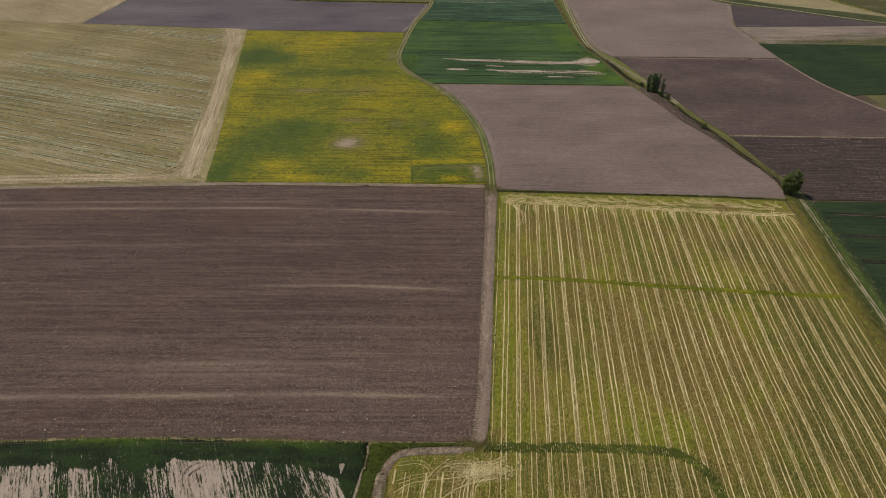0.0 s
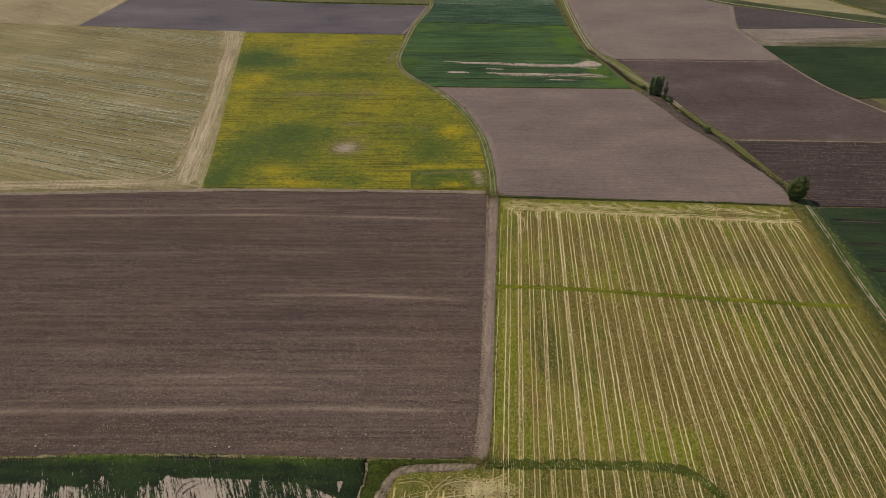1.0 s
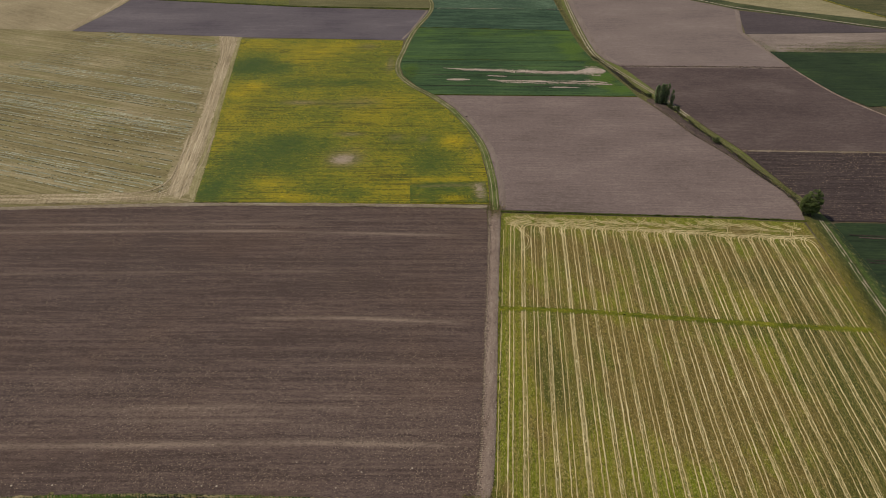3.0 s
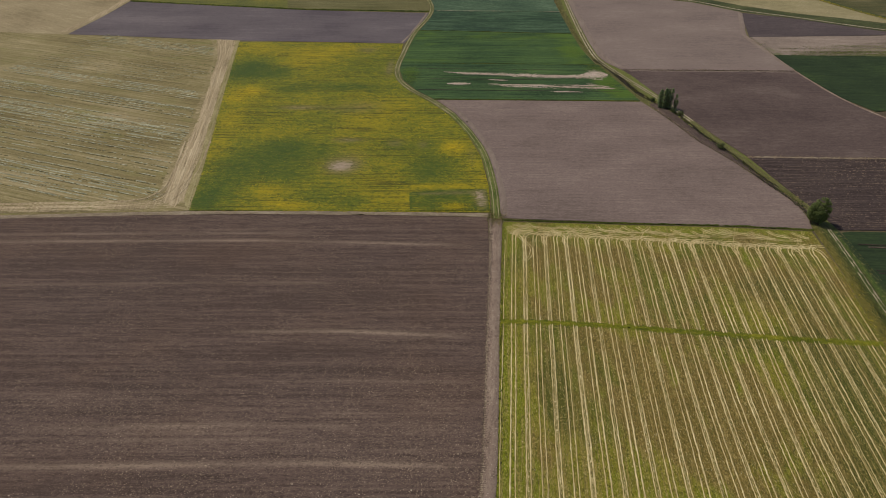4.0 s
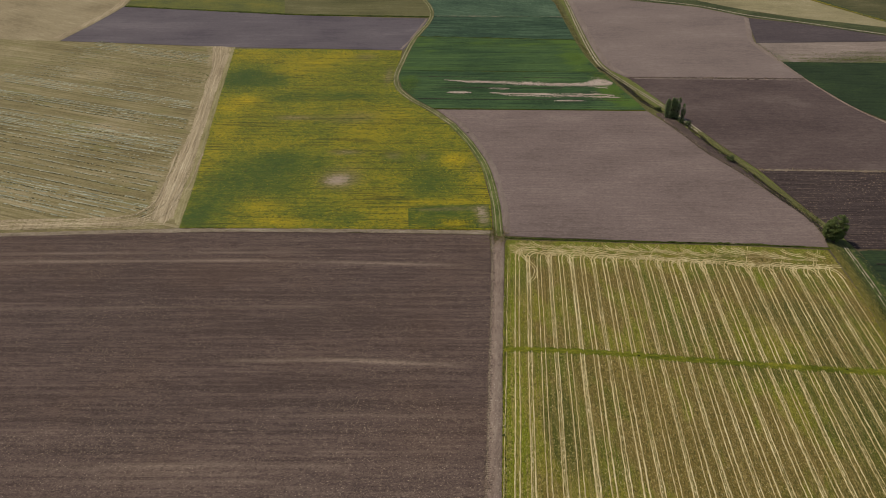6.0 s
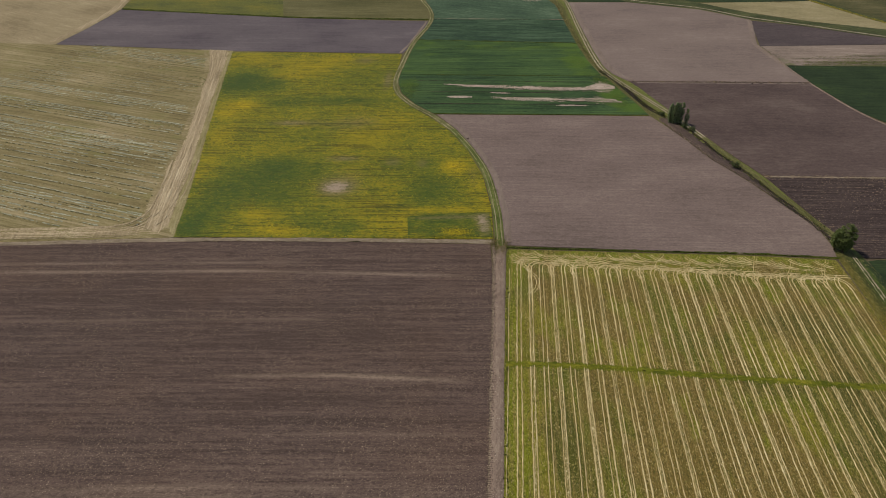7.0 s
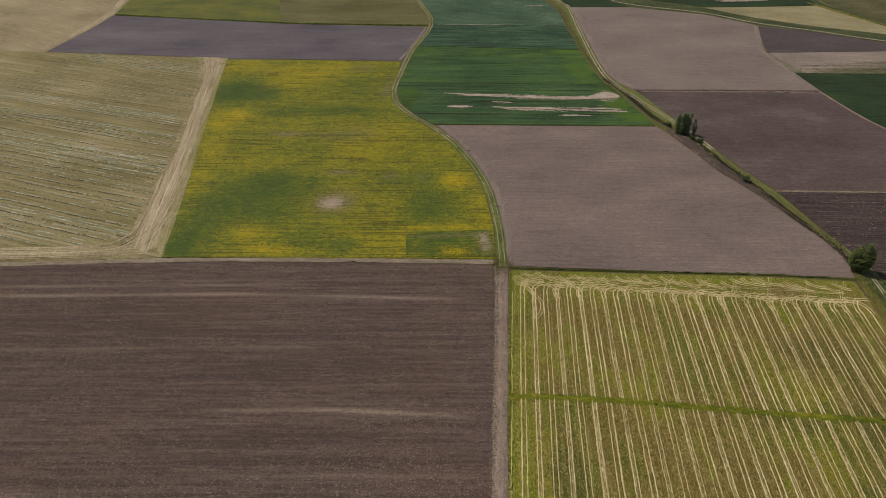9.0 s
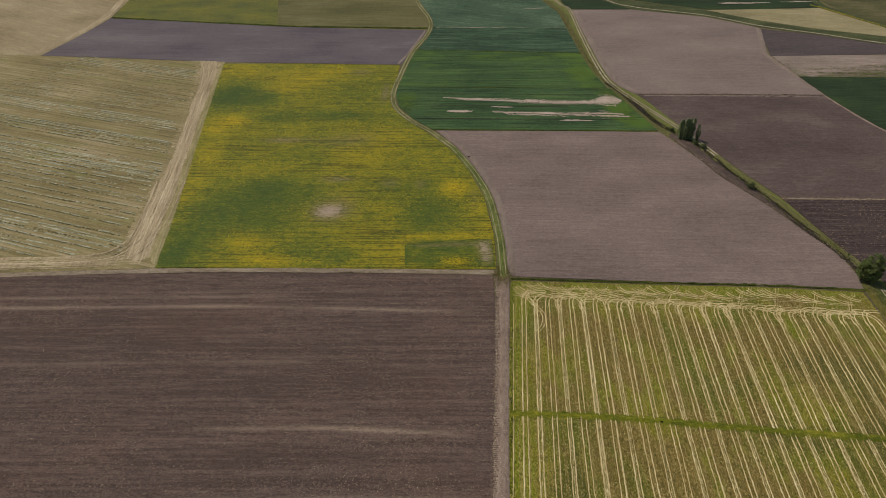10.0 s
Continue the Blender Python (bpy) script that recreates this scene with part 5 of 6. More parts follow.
def windrow(v_at, start, height, width, broken, shade_width=0.5):
    """A raked row of hay along the mowing direction that ends at the driven headland, with its shade laid beside it as
    a dark strip.
    """
    u = np.arange(-330, 60, 0.7)
    pts = np.stack([u * hc - v_at * hs, u * hs + v_at * hc], 1)
    limit = np.interp(pts[:, 1], head_line[::-1, 1], head_line[::-1, 0])
    low = np.interp(pts[:, 0], [-420, -162, -101], [200, 213, 214.6])
    pts = pts[(pts[:, 0] < limit - rng.uniform(0.5, 3)) & (pts[:, 0] > start) & (pts[:, 1] > low)]
    if len(pts) < 6:
        return
    n = len(pts)
    sway = np.convolve(rng.normal(0, 1, n + 24), np.ones(25) / 25, "valid")
    pts = pts + normals(pts) * (sway * 0.6)[:, None]
    slow = np.convolve(rng.normal(0, 1, n + 8), np.ones(9) / 9, "valid")
    swell = np.clip(0.85 + slow * 0.8 + rng.normal(0, 0.35, n), 0.06, 1.5)
    side = normals(pts)
    if height:
        rows = []
        for k, h in ((-1, 0.0), (-0.5, 0.75), (0, 1.0), (0.5, 0.7), (1, 0.0)):
            p = pts + side * (k * width / 2 * (0.55 + 0.5 * swell) + rng.normal(0, 0.08, n))[:, None]
            rows.append(np.column_stack([p, 0.12 + h * height * swell * rng.uniform(0.6, 1.3, n)]))
        v = np.stack(rows, 1).reshape(-1, 3)
        f = grid_faces(n, 5)
        hole = (slow[:-1] + rng.normal(0, 0.2, n - 1)) < broken
        f = f[~np.repeat(hole, 4)]
        part("windrow", mesh_from("windrow", v, up(v, f), M["hay"]), hay_field)
    # broken dark strip on the south side stands in for the row's shadow
    if shade_width:
        off = pts - side * (width * 0.5 + 0.12)
        v, f = straw_line(off, shade_width, 0.22, 0.1)
        f = f[np.repeat(rng.uniform(0, 1, n - 1) + slow[:-1] * 0.9 > 0.34, 2)]
        if len(f):
            part("shade_strip", mesh_from("shade_strip", v, f, M["windrow_shade"]), hay_field)


# wide dark strips of painted shade with a thin spill of hay, one pass apart
for v_at in (241.4, 237.4, 234.9, 226.3, 221.2, 214.9, 210.1, 205.4, 200.1, 196.0, 192.2, 188.6, 184.9, 179.8, 174.2):
    windrow(v_at + rng.uniform(-0.2, 0.2), -300, rng.uniform(0.12, 0.2), rng.uniform(0.45, 0.65), -0.15, rng.uniform(0.45, 0.65))
# raked bundles of several thin rows side by side
for v_at, shade_width in ((261.6, 0.34), (260.1, 0), (258.6, 0), (257.0, 0.3), (255.2, 0), (253.2, 0.4), (243.6, 0.3), (242.6, 0), (239.4, 0.3), (223.4, 0), (222.2, 0), (218.9, 0.3), (217.6, 0), (216.4, 0), (212.6, 0), (207.2, 0), (202.0, 0),
                     (176.8, 0), (175.6, 0), (172.6, 0), (170.6, 0.3), (167.8, 0), (165.6, 0.3), (164.2, 0), (161.4, 0.3)):
    windrow(v_at, -300, rng.uniform(0.14, 0.24), rng.uniform(0.5, 0.75), rng.choice([-0.5, -0.3, -0.15]), shade_width)
for v_at in (310.4, 312.4, 314.4, 316.4, 318.6, 320.8):
    windrow(v_at, -205, rng.uniform(0.14, 0.24), 0.65, -0.1, 0.3)
for v_at in np.arange(266, 308, 2.6):
    windrow(v_at + rng.uniform(-0.4, 0.4), -300, 0.04, 0.5, 0.0, 0.18)
strip("uncut_grass", [(-134, 356.4), (-127, 355), (-123, 351.5), (-121.8, 346), (-122.6, 342), (-127, 341)], (-0.4, 0, 0.4), (0.1, 0.25, 0.1), "lane_grass", "green uncut arc of grass on the headland", "grass", 1.0, 0.1, 0.5)
scatter("grass_tufts", tuft_shape(), along([(-89.6, 208), (-95.6, 247.3), (-107.1, 312.7), (-120.7, 395)], 1500, 0.35), (0.12, 0.3), "tuft", "green fringe between hay and mustard", "grass", 0.12, 0.9)
strip("headland", [(-233, 412), (-228.6, 438), (-226.4, 462), (-225.6, 484), (-232, 528), (-252, 640)], (-2.6, -1.3, 0, 1.3, 2.6), (0.1, 0.24, 0.26, 0.24, 0.1), "headland_straw", "pale driven edge of the stubble", "headland", 3.0, 0.02, 0.3)

# ------------------------------------------------------------------ mustard plants
def flowering(count, rich):
    p = spots(YELLOW, count)
    # plants stand in drill rows
    a = radians(-1.2)
    v = -p[:, 0] * math.sin(a) + p[:, 1] * math.cos(a)
    p[:, 1] += np.round(v / 0.6) * 0.6 - v + rng.normal(0, 0.08, count)
    d = 0.64 + 0.55 * blobs(p, BLOOM, 0.0) + rng.normal(0, 0.26, count) + 0.1 * np.sin(p[:, 0] * 0.35 + np.sin(p[:, 1] * 0.5) * 2) * np.sin(p[:, 1] * 0.9)
    bare = blobs(p, THIN, 0.0)
    keep = ((d > 0.62) if rich else (d <= 0.62)) & (bare < 0.35) & ~inside(PLOT, p)
    return p[keep]


scatter("mustard_flowers", clod_shape(), flowering(110000, True), (0.08, 0.19), "flower", "yellow mustard flower heads in drill rows", "flowers", 0.15, 1.0)
near = np.array([5.0, 211.0]) + rng.normal(0, (3.0, 1.4), (420, 2))
scatter("mustard_flowers", clod_shape(), near, (0.09, 0.2), "flower", "yellow mustard flowers in the corner plot", "flowers", 0.3, 1.0)
scatter("mustard_leaves", clod_shape(), flowering(60000, False), (0.08, 0.2), "leaf_green", "green mustard plants not yet in flower", "plants", 0.14, 0.9)

# ------------------------------------------------------------------ bare patches in the crops
def cells(mask, u, v, angle, du, dv, z):
    """Small flat pieces of crust wherever mask holds, in rows along an angle."""
    a = radians(angle)
    i, j = np.nonzero(mask)
    u0, v0 = u[i], v[j]
    corners = []
    for su, sv in ((0, 0), (1, 0), (1, 1), (0, 1)):
        uu = u0 + su * du + rng.normal(0, du * 0.2, len(u0))
        vv = v0 + sv * dv + rng.normal(0, dv * 0.12, len(u0))
        corners.append(np.column_stack([uu * math.cos(a) - vv * math.sin(a), uu * math.sin(a) + vv * math.cos(a), np.full(len(u0), z) + rng.uniform(0, 0.03, len(u0))]))
    vv = np.stack(corners, 1).reshape(-1, 3)
    return vv, up(vv, np.arange(len(vv)).reshape(-1, 4))


def streaked(parent, xs, centre, half, label, drop=0.0, z=0.36):
    """A washed-out streak along the drill rows, with ragged edges and ends."""
    u = np.arange(xs[0], xs[-1], 0.5)
    v = np.arange(min(centre) - 7, max(centre) + 7, 0.3)
    c, h = np.interp(u, xs, centre), np.interp(u, xs, half)
    slow = rng.normal(0, 1, (len(u) + 24, len(v)))
    slow = (np.cumsum(slow, 0)[24:] - np.cumsum(slow, 0)[:-24]) / 24 ** 0.5
    quick = rng.normal(0, 1, (len(u) + 6, len(v)))
    quick = (np.cumsum(quick, 0)[6:] - np.cumsum(quick, 0)[:-6]) / 6 ** 0.5
    ragged = 1 + 0.34 * slow + 0.2 * quick
    mask = np.abs(v[None, :] - c[:, None]) < h[:, None] * np.clip(ragged, 0, 1.9)
    if drop:
        hole = np.sin(u[:, None] * 0.23 + v[None, :] * 2.1) + np.sin(u[:, None] * 0.09 - v[None, :] * 3.3) + 0.5 * slow
        mask &= hole < 2 - 3 * drop
    mask &= rng.uniform(0, 1, mask.shape) < 0.94
    vv, f = cells(mask, u, v, -0.6, 0.56, 0.34, z)
    vv[:, 1] += 0.0105 * vv[:, 0]
    part("bare_patch", mesh_from("bare_patch", vv, f, M["washed_soil"]), parent, label)


for cx, cy, rx, ry, n_ in ((83, 350, 3.0, 6, 1500), (-17, 343, 3.0, 6, 900), (-17.5, 331, 2.0, 4, 500), (76, 384, 5, 12, 1500), (86, 326, 3.0, 8, 900), (40, 404, 26, 4, 900)):
    p = np.array([cx, cy]) + rng.normal(0, (rx, ry), (n_, 2))
    p = p[inside(G1, p) | inside([(-20, 361), (82, 360), (79, 384), (78, 411), (-14, 416), (-19, 375)], p)]
    scatter("crop_leaves", tuft_shape(), p, (0.2, 0.45), "lime_leaf", "lime green rank wheat at the field end", "plants", 0.25, 0.5)
streaked(green_field, [-3, 5, 18, 46, 60, 67, 72, 77, 81, 83.5], [345.4, 344, 342.6, 340, 339.2, 339.2, 341, 342.4, 342, 342], [0.3, 0.9, 1.4, 1.8, 1.6, 1.7, 3.4, 5.2, 3.6, 0.2], "pale washed-out soil streak in the wheat")
streaked(green_field, [20, 30, 46, 60, 72, 78, 83], [328, 326.4, 325.6, 325.6, 325.4, 324.6, 322.6], [0.6, 1.6, 2.0, 2.2, 2.6, 2.2, 0.4], "ragged pale bare streak in the wheat", 0.42)
streaked(green_field, [-1, 2, 7, 11], [328.6, 328.6, 328.6, 328.4], [0.5, 1.2, 1.1, 0.2], "small pale bare streak in the wheat")
streaked(green_field, [19, 22, 26, 30], [333.6, 334, 333.6, 333.4], [0.2, 0.9, 0.8, 0.2], "small pale bare spot in the wheat", 0.2)
streaked(green_field, [50, 54, 60, 66], [318.4, 318.4, 318.2, 318], [0.2, 0.8, 0.7, 0.2], "thin pale bare streak in the wheat", 0.3)
streaked(far_crop, [193, 200, 210, 222, 232], [523.4, 523.2, 523.6, 524.4, 525], [0.3, 2.0, 1.6, 1.2, 0.2], "pale bare streak in the distant wheat", 0.3)
streaked(far_crop, [240, 248, 258, 268], [527, 527.4, 528, 528.6], [0.2, 1.2, 1.0, 0.2], "small pale bare streak in the distant wheat", 0.3)
streaked(blue_field, [52, 56, 62, 66], [508.4, 508.6, 508.8, 509], [0.2, 0.9, 0.7, 0.2], "small pale bare streak in the wheat", 0.3)
u, v = np.arange(190, 340, 0.8), np.arange(374.5, 404, 0.35)
base = np.clip(0.45 - np.abs(v[None, :] - 388) * 0.05, -0.3, 1) + np.clip(0.95 - np.abs(v[None, :] - 375) * 0.09, 0, 1) * np.clip((u[:, None] - 186) / 16, 0, 1) + np.clip((u[:, None] - 215) / 260, 0, 0.3)
wander = np.cumsum(rng.normal(0, 0.3, (len(u), len(v))), 0) * 0.2 + rng.normal(0, 0.12, (len(u), len(v)))
keep = (base + np.clip(wander, -0.6, 0.6) > 0.78)
tagged(new("thin_crop", mesh_from("thin_crop", *cells(keep, u, v, 0, 0.9, 0.4, 0.3), M["lane_grass"])), "thin green crop rows left in bare earth", "crop", kind="stuff")

# turning marks and leaves in the patchy crop
for pts in ([(-50.6, 70), (-52.9, 75.9), (-55.0, 78.8), (-55.8, 80.9), (-55.1, 83.4), (-52.8, 84.6)], [(-49.4, 70), (-51.7, 75.9), (-53.7, 78.8), (-54.5, 80.9), (-53.7, 82.7), (-51.9, 83.8)]):
    strip("wheel_mark", pts, (-0.1, 0, 0.1), (0.3, 0.31, 0.3), "berm_soil", "dark curved wheel mark on the crusted ground", "wheel mark", 0.6, 0.01, 0.1, parent=low_crop)
LOW_NEAR = [(-16.8, 89.6), (-38, 90.4), (-62, 90.8), (-99.5, 89.7), (-130, 88), (-130, 83), (-23, 82), (-17.4, 83.6)]
scatter("crop_leaves", tuft_shape(), spots(LOW_NEAR, 5000), (0.07, 0.18), "tuft_dark", "dark green crop leaves at the field foot", "plants", 0.2, 0.8)
scatter("grass_tufts", tuft_shape(), spots([(-16, 89.6), (5, 89.4), (-7.5, 88.9), (-12.8, 86), (-15, 80.8), (-15.8, 70), (-19, 70), (-17, 83.6)], 1500), (0.18, 0.4), "tuft", "green grass round the bend of the track", "grass", 0.2, 0.9)

for n_, (x0, y0, x1, y1) in enumerate(((136.5, 188.3, 300, 176), (139, 186.7, 300, 174.6), (134.6, 174.2, 300, 163), (134.6, 172.8, 300, 161.6), (133.4, 160, 300, 149), (133.2, 158.8, 300, 147.8))):
    strip("tramline", [(x0, y0), (x1, y1)], (-0.28, 0, 0.28), (0.3, 0.34, 0.3), "ditch_mud" if n_ != 1 else "margin_soil", "dark wheel line in the wheat", "tramline", 2.0, 0.01, 0.12, parent=east_crop)
for x0, y0, x1, y1 in ((-13, 350.5, 86, 349.4), (-17, 336, 60, 334.6), (-12, 321, 90, 319.4)):
    strip("tramline", [(x0, y0), (x1, y1)], (-0.25, 0, 0.25), (0.26, 0.3, 0.26), "ditch_mud", "dark wheel line in the wheat", "tramline", 2.0, 0.01, 0.12, parent=green_field)

# ------------------------------------------------------------------ clods and stones
NEAR_F1 = [(-165, 201), (-101, 204.4), (-38, 205.2), (15.4, 203.6), (12.2, 148), (7.4, 91.2), (-62, 92.4), (-110, 91)]
scatter("soil_clods", clod_shape(), spots(NEAR_F1, 52000), (0.07, 0.20), "clod", "small brown clods over the harrowed earth", "clods", 0.1, 1.0)
def crumbs(count):
    """Dry crumbs lie thicker along some passes."""
    p = spots(NEAR_F1, count)
    thick = 0.5 + 0.3 * np.sin(p[:, 1] * 0.31 + 0.6 * np.sin(p[:, 0] * 0.045)) + 0.3 * np.sin(p[:, 1] * 1.13 + p[:, 0] * 0.021) + 0.2 * np.sin(p[:, 0] * 0.11 + p[:, 1] * 0.07)
    return p[rng.uniform(0, 1, count) < thick]


scatter("soil_clods", clod_shape(), crumbs(25000), (0.05, 0.12), "clod_pale", "pale dry crumbs over the harrowed earth", "clods", 0.16, 1.0)
for x, y in ((-91.4, 93.2), (-90.6, 96.2), (-82.8, 93.3), (-76.1, 93.1), (-32.1, 99.1), (-17.6, 96.7), (-22.7, 92.8), (-6.7, 97.7), (-48.0, 93.2), (-51.2, 93.2)):
    v, f = clod_shape()
    s = rng.uniform(0.2, 0.3)
    tagged(new("field_stone", mesh_from("field_stone", v * (s, s, s * 1.3), f, M["stone"])), "pale stone lying on the harrowed earth", "stone", "stones on the harrowed field").location = (x, y, 0.12)
NEAR_FOOT = [(-130, 120), (-40, 128), (10, 128), (7.4, 91.2), (-62, 92.4), (-110, 91)]
scatter("soil_clods", clod_shape(), spots(NEAR_FOOT, 6000), (0.06, 0.14), "clod_pale", "dry pale crumbs near the foot of the field", "clods", 0.15, 1.0)
CLOD_POLY = [(125, 248.8), (230, 246.6), (230, 195.8), (134.6, 197.4), (131.8, 211), (128.8, 228)]


def in_rows(count, pitch):
    """Places in plough rows, some rows rich and some bare."""
    p = spots(CLOD_POLY, count)
    row = np.round((p[:, 1] + 0.0175 * p[:, 0]) / pitch)
    p[:, 1] = row * pitch - 0.0175 * p[:, 0] + rng.normal(0, 0.16, count)
    rich = rng.uniform(0, 1, 400)[row.astype(int) % 400]
    lumps = 0.5 + 0.5 * np.sin(p[:, 0] * 0.19 + row * 2.3)
    return p[rng.uniform(0, 1, count) < 0.15 + rich * lumps]


scatter("soil_clods", clod_shape(), in_rows(22000, 1.3), (0.12, 0.34), "clod", "dark turned clods on the ploughed field", "clods", 0.14, 1.0)
scatter("field_stones", clod_shape(), in_rows(1800, 1.3), (0.05, 0.12), "clod_pale", "pale clods and stones on the ploughed field", "stones", 0.16, 0.8)
scatter("soil_clods", clod_shape(), along([(7.4, 91), (8.8, 104.4), (10.5, 124), (12.5, 148.4), (14.6, 172), (16.4, 195), (16.6, 203)], 2600, 0.35), (0.1, 0.26), "clod", "clods thrown up beside the dirt track", "clods", 0.25, 1.0)
scatter("soil_clods", clod_shape(), along(TRACK_LOW[:7], 900, 0.5), (0.05, 0.13), "clod_pale", "loose clods on the narrow dirt track", "clods", 0.24, 1.0)
scatter("grass_tufts", tuft_shape(), along([(-14.4, 76.4), (-13.2, 82), (-11.4, 86.2), (-8.2, 88.1), (-2, 88.7), (5, 89)], 500, 0.3), (0.12, 0.3), "tuft", "grass creeping over the track edge", "grass", 0.2, 0.9)
scatter("field_stones", clod_shape(), along(TRACK, 900, 1.0), (0.05, 0.13), "stone", "small pale stones on the dirt track", "stones", 0.26, 0.8)
for line, many in (([(96.5, 350.3), (140, 350.2), (189.4, 349.6)], 110), ([(124.6, 250), (190, 248.4), (240, 247.3)], 420)):
    scatter("dry_weeds", tuft_shape(), along(line, many, 0.4), (0.2, 0.5), "tuft_dry", "dry weeds along the field edge", "weeds", 0.2, 0.9)
    scatter("soil_clods", clod_shape(), along(line, 500, 0.8), (0.2, 0.45), "clod", "large clods along the field edge", "clods", 0.15, 0.9)
scatter("rank_grass", tuft_shape(5), along([(20.6, 202.2), (66, 200.1), (97, 198.9), (127, 196.5)], 3000, 0.45), (0.08, 0.2), "tuft", "rank dark grass on the bank", "grass", 0.28, 0.8)
scatter("dry_weeds", tuft_shape(), along([(-165, 202.4), (-101, 205.6), (-70, 206.4), (-38, 206.4), (17, 205.3)], 1800, 0.7), (0.12, 0.32), "tuft_dry", "dry weeds on the earth berm", "weeds", 0.2, 0.9)
scatter("rank_grass", tuft_shape(), along([(-130, 89), (-99.5, 90.3), (-62, 91.3), (-23, 90.2), (6, 89.8)], 700, 0.25), (0.08, 0.2), "tuft", "grass along the foot of the harrowed field", "grass", 0.2, 0.9)
EAST_POLY = EAST_LEFT[1:26] + EAST_RIGHT[1:23][::-1]


def clear_of_margin(p):
    """Leaves the brown margin and the ditch free of tall grass."""
    edge = np.interp(p[:, 1], [200, 214, 232, 251.5, 270, 292, 306, 319, 345], [130.4, 129.4, 124.2, 119.4, 114.2, 109.4, 103.4, 98.0, 92.0])
    return p[(p[:, 0] > edge) | (p[:, 1] < 200) | (p[:, 1] > 345)]


def thinned(p):
    """Grazed shorter between the two trees."""
    return p[(p[:, 1] < 200) | (p[:, 1] > 350) | (rng.uniform(0, 1, len(p)) < 0.5)]


scatter("verge_grass", tuft_shape(), thinned(clear_of_margin(spots(EAST_POLY, 9000))), (0.10, 0.30), "tuft", "mixed green grass on the lane verge", "grass", 0.18, 0.8)
scatter("verge_grass", tuft_shape(), clear_of_margin(spots(EAST_POLY, 4500)), (0.10, 0.30), "tuft_dark", "dark weeds on the lane verge", "grass", 0.18, 0.9)
scatter("ditch_weeds", tuft_shape(), along([(80.6, 500), (81.6, 461), (82.2, 411), (83.4, 384), (86.0, 362)], 900, 0.7), (0.2, 0.5), "tuft_dry", "pale dead weeds along the lane ditch", "weeds", 0.2, 0.9)
scatter("dry_weeds", tuft_shape(), clear_of_margin(spots(EAST_POLY, 1200)), (0.15, 0.4), "tuft_dry", "dry weeds on the lane verge", "weeds", 0.2, 0.9)
low_edge = along([(124.2, 172), (121.4, 152), (119.6, 138), (118, 122), (115.6, 100)], 1500, 1.0) + np.array([2.2, 0])
scatter("verge_grass", tuft_shape(), low_edge, (0.12, 0.34), "tuft_dark", "dark rank growth along the stubble edge", "grass", 0.2, 0.9)
low_edge = along([(121.4, 152), (119.4, 140), (117.6, 124), (115.0, 100)], 420, 0.45)
scatter("yellow_weeds", head_shape(), low_edge, (0.1, 0.26), "weed_yellow", "yellow weeds along the stubble edge", "weeds", 0.15, 0.7)
EDGE_B = [(100.4, 297), (105.0, 282), (107.8, 271.5), (109.6, 265), (114.0, 255), (118.2, 245), (122.4, 233), (126.6, 220), (128.6, 212), (128.4, 205)]
scatter("soil_clods", clod_shape(), along(EDGE_B, 900, 0.5), (0.12, 0.32), "clod", "large brown clods along the field edge", "clods", 0.2, 1.0)
scatter("soil_clods", clod_shape(), along(EDGE_B, 120, 0.5), (0.12, 0.3), "clod_pale", "pale dry clods along the field edge", "clods", 0.3, 1.0)
scatter("ditch_weeds", tuft_shape(), along(EDGE_B, 500, 0.6), (0.2, 0.45), "tuft_dark", "dark weeds among the edge clods", "weeds", 0.25, 0.9)
scatter("dry_weeds", tuft_shape(), along([(107, 303), (114.6, 276), (121, 252), (125.6, 233), (130, 213)], 700, 1.0), (0.15, 0.4), "tuft_dry", "dry weeds in the short verge grass", "weeds", 0.3, 0.9)
scatter("lane_grass", tuft_shape(), along(LANE_WEST, 3500, 0.9), (0.12, 0.34), "tuft", "grass along the curving lane", "grass", 0.22, 0.8)
near = np.stack([rng.uniform(187, 197, 500), rng.uniform(372, 408, 500)], 1)
near[:, 0] = 187.6 + np.abs(rng.normal(0, 1, 500)) * np.interp(near[:, 1], [372, 385, 408], [4.5, 3.0, 1.0])
scatter("grass_tufts", tuft_shape(), near, (0.12, 0.32), "tuft", "green weeds along the side track", "grass", 0.2, 0.8)
scatter("rank_grass", tuft_shape(), along(ditch_line, 1300, 1.0), (0.25, 0.7), "tuft_dark", "rank dark growth along the ditch", "grass", 0.25, 1.0)

for spot_, reach_, many in (((18.4, 203.6), (1.5, 2.6), 900), ((7.6, 89.4), (2.2, 0.9), 500)):
    near = np.array(spot_) + rng.normal(0, reach_, (many, 2))
    scatter("rank_grass", tuft_shape(), near, (0.14, 0.32), "tuft", "green grass growing over the end of the track", "grass", 0.25, 0.5)
    near = np.array(spot_) + rng.normal(0, reach_, (many, 2))
    scatter("dry_weeds", tuft_shape(), near, (0.14, 0.36), "tuft_dry", "pale dry weeds where the tracks meet", "weeds", 0.25, 0.8)
weeds = along([(264, 519), (270.5, 506), (278, 487), (287.5, 465), (297, 447)], 900, 0.7)
scatter("yellow_weeds", head_shape(), weeds, (0.2, 0.5), "weed_yellow", "yellow flowering weeds beside the far road", "weeds", 0.2, 0.8)


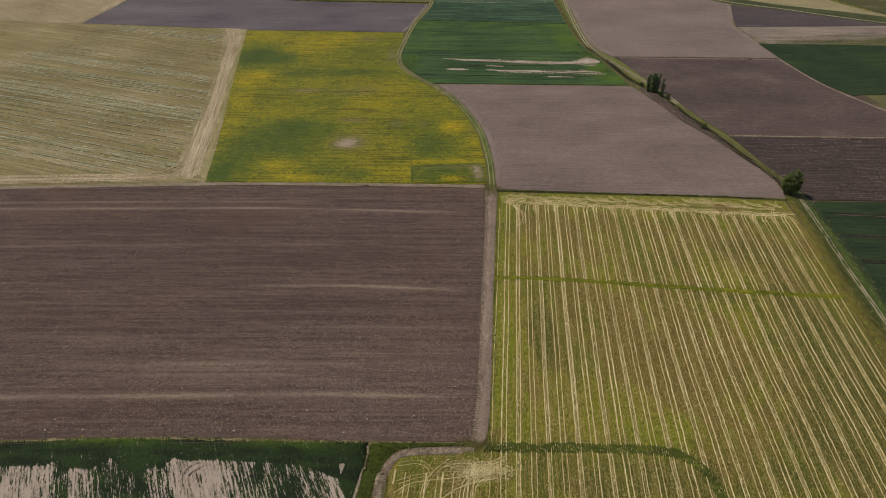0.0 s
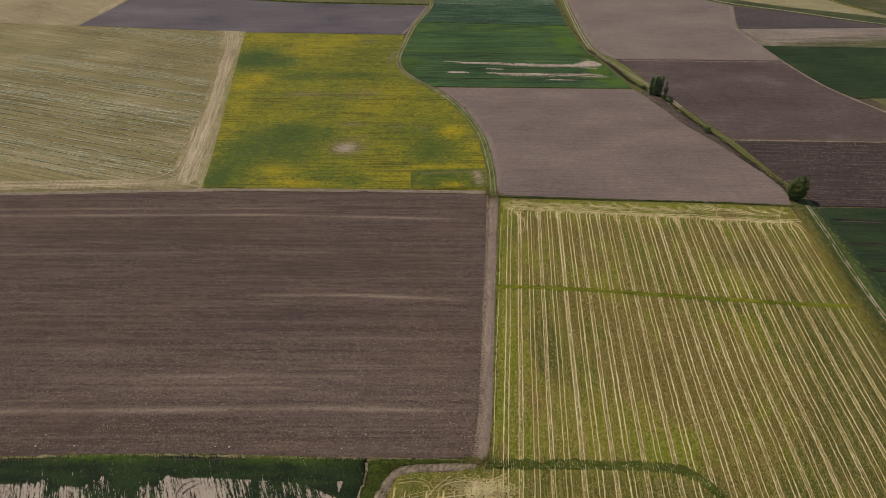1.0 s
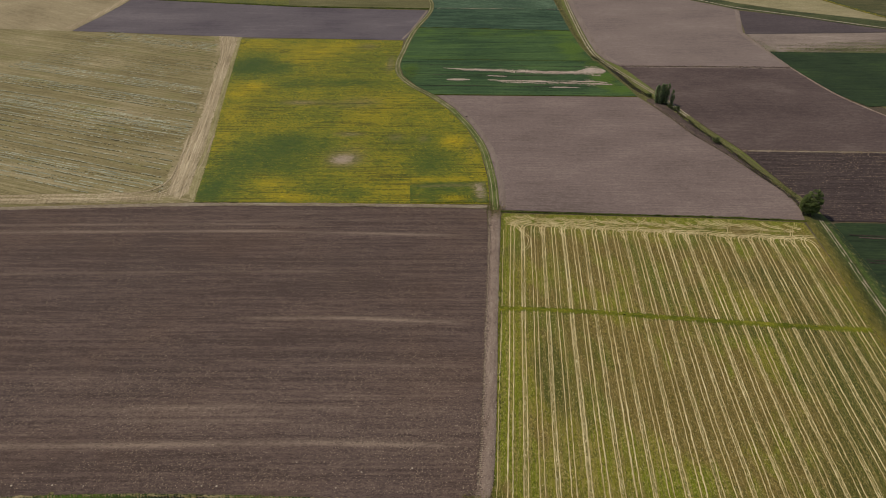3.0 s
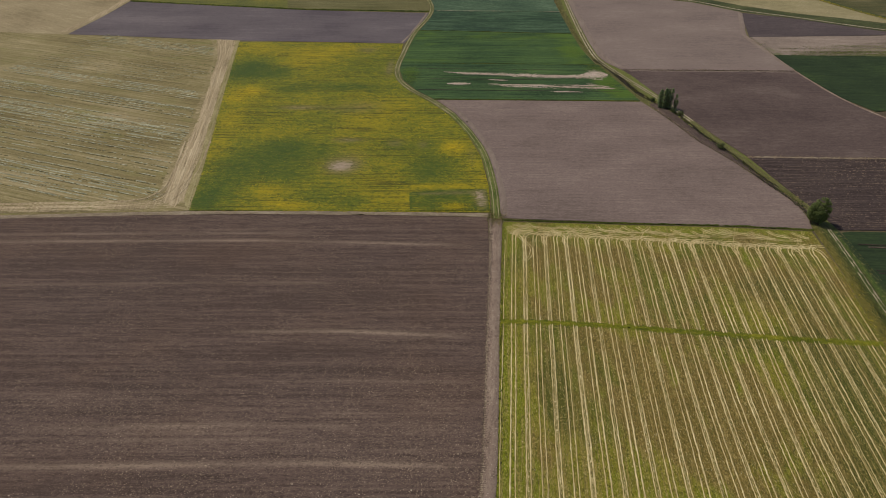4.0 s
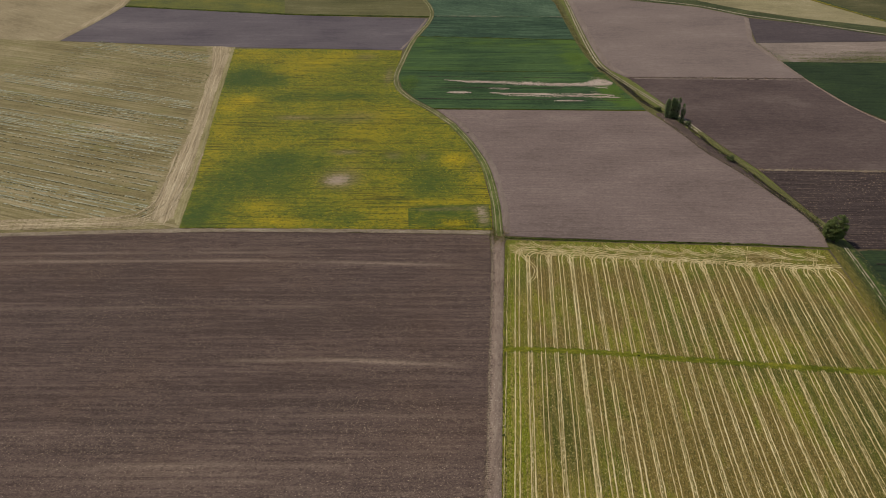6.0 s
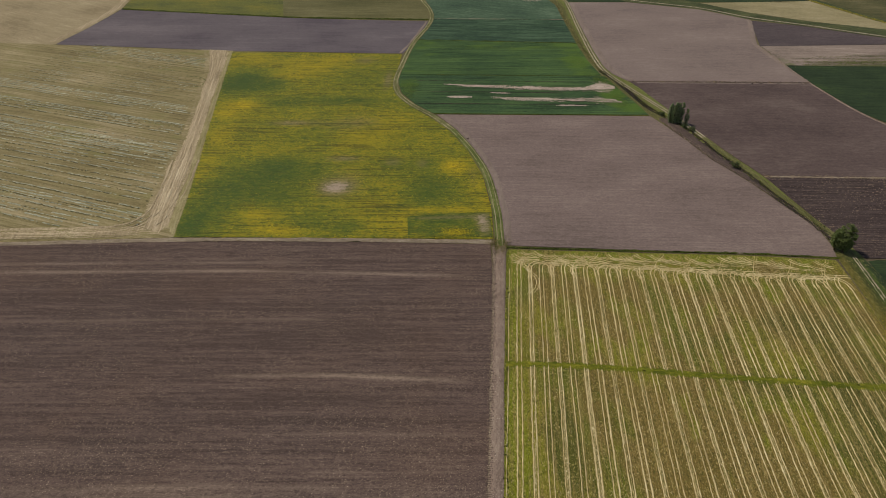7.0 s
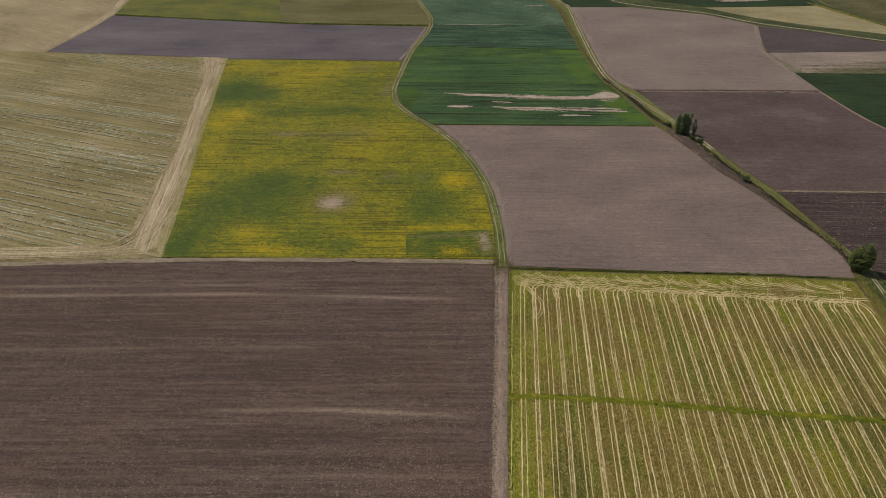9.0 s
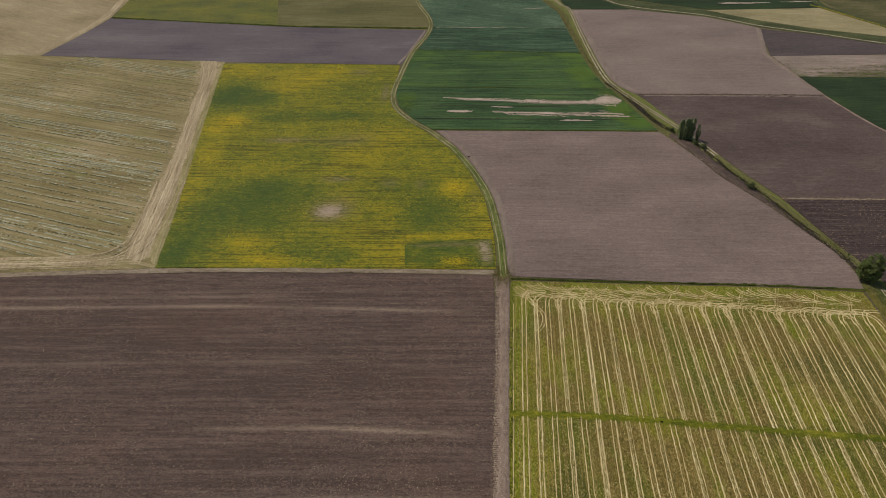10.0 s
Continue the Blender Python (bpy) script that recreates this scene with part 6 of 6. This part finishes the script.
# ------------------------------------------------------------------ trees and bushes
def tube(points, radii, sides=7):
    """A tapered limb along points."""
    v, f = [], []
    for p, r in zip(points, radii):
        for k in range(sides):
            a = 2 * math.pi * k / sides
            v.append((p[0] + r * math.cos(a), p[1] + r * math.sin(a), p[2]))
    for i in range(len(points) - 1):
        for k in range(sides):
            a, b = i * sides + k, i * sides + (k + 1) % sides
            f.append((a, b, b + sides, a + sides))
    return np.array(v, float), np.array(f)


def leaves(centres, spread, count, size):
    """Small leaf sprays gathered in clumps."""
    i = rng.integers(0, len(centres), count)
    d = rng.normal(0, 1, (count, 3))
    d /= np.linalg.norm(d, axis=1)[:, None]
    p = centres[i] + d * (spread[i] * rng.uniform(0.25, 1.0, count) ** 0.5)[:, None] * np.array([1, 1, 0.8])
    s = rng.uniform(size[0], size[1], count)
    q = rng.normal(0, 0.6, (count, 3)) + d * 0.5 + np.array([-0.3, 0, 0.9])
    q /= np.linalg.norm(q, axis=1)[:, None]
    a = np.cross(q, rng.normal(0, 1, (count, 3)))
    a /= np.linalg.norm(a, axis=1)[:, None] + 1e-9
    b = np.cross(q, a)
    v = np.stack([p - a * s[:, None], p + b * s[:, None] * 0.6, p + a * s[:, None], p - b * s[:, None] * 0.6], 1).reshape(-1, 3)
    return v, np.arange(len(v)).reshape(-1, 4)


def tree(name, x, y, stems, material, label, category, clumps=60, count=6000, size=(0.14, 0.3), ground_z=0.2):
    """stems: (dx, dy, height, crown radius, crown base share, fullness of the top)."""
    root = tagged(new(name), label, category)
    root.location = (x, y, ground_z)
    for dx, dy, h, r, low, top in stems:
        lean = rng.normal(0, 0.03 * h, 2)
        path = [(dx + lean[0] * s, dy + lean[1] * s, h * 0.86 * s - 0.2) for s in np.linspace(0, 1, 7)]
        pieces = [tube(path, np.linspace(0.035 * h, 0.006 * h, 7))]
        tips = []
        for k in range(14):
            s = rng.uniform(low, 0.85)
            a = k * 2.4 + rng.uniform(-0.4, 0.4)
            reach = r * (1 - 0.45 * s * (1 - top)) * rng.uniform(0.55, 0.9)
            o = np.array([dx + lean[0] * s, dy + lean[1] * s, h * 0.86 * s])
            e = o + np.array([math.cos(a) * reach, math.sin(a) * reach, reach * rng.uniform(0.35, 0.9)])
            m = (o + e) / 2 + (0, 0, 0.1 * reach)
            pieces.append(tube([o, m, e], [0.011 * h, 0.007 * h, 0.003 * h], 5))
            tips += [m, e]
        v, f = join(pieces)
        part("trunk", mesh_from("trunk", v, f, M["bark"]), root, "brown bark trunk with limbs")
        centres, size_ = [], []
        for k in range(clumps):
            s = rng.uniform(low, 1.0)
            rise = (s - low) / (1 - low)
            width = r * (math.sin(math.pi * min(1, 0.18 + 0.82 * rise) ** (0.75 + top * 0.6)) ** 0.7 if rise < 0.98 else 0.2)
            a, q = rng.uniform(0, 2 * math.pi), rng.uniform(0.35, 1.0) ** 0.5
            centres.append((dx + lean[0] * s + math.cos(a) * width * q, dy + lean[1] * s + math.sin(a) * width * q, h * (low + (0.96 - low) * rise)))
            size_.append(r * rng.uniform(0.14, 0.34))
        centres += [tuple(t) for t in tips]
        size_ += [r * 0.2] * len(tips)
        v, f = leaves(np.array(centres), np.array(size_), count, size)
        part("crown", mesh_from("crown", v, f, M[material]), root)
    return root


tree("walnut_tree", 128.6, 201.0, [(0, 0, 10.2, 2.9, 0.2, 0.7), (-1.5, 0.5, 7.9, 1.9, 0.16, 0.8), (1.6, -0.4, 8.2, 1.9, 0.2, 0.8), (0.2, -1.2, 6.0, 1.5, 0.14, 0.8)], "tree_leaf", "rounded dark green broadleaf tree beside the lane", "tree", 70, 4600, (0.11, 0.24))
tree("poplar_tree", 104.6, 299.0, [(-2.4, 0.2, 9.2, 1.05, 0.04, 0.8), (-1.0, -0.5, 10.4, 1.15, 0.04, 0.8), (0.5, 0.3, 9.9, 1.1, 0.04, 0.8), (2.0, -0.3, 10.3, 1.1, 0.04, 0.8), (-1.8, 1.4, 9.2, 1.0, 0.04, 0.8), (1.2, 1.2, 9.4, 1.0, 0.04, 0.8)], "poplar_leaf",
     "clump of upright dark green poplars by the ditch", "tree", 150, 4400, (0.09, 0.2))
tree("poplar_tree", 108.9, 297.4, [(0, 0, 7.8, 1.0, 0.04, 0.8)], "poplar_leaf", "slim young green poplar by the ditch", "tree", 110, 3200, (0.09, 0.2))
for x, y, h, r in ((115.6, 256.8, 3.0, 1.6), (109.4, 290.6, 2.2, 1.4), (107.4, 294.4, 1.5, 1.2), (101.3, 307.6, 1.5, 1.1)):
    tree("bush", x, y, [(0, 0, h, r, 0.1, 0.8)], "bush_leaf", "small dark green bush beside the ditch", "bush", 40, 1100, (0.08, 0.18))["group"] = "bushes along the ditch"
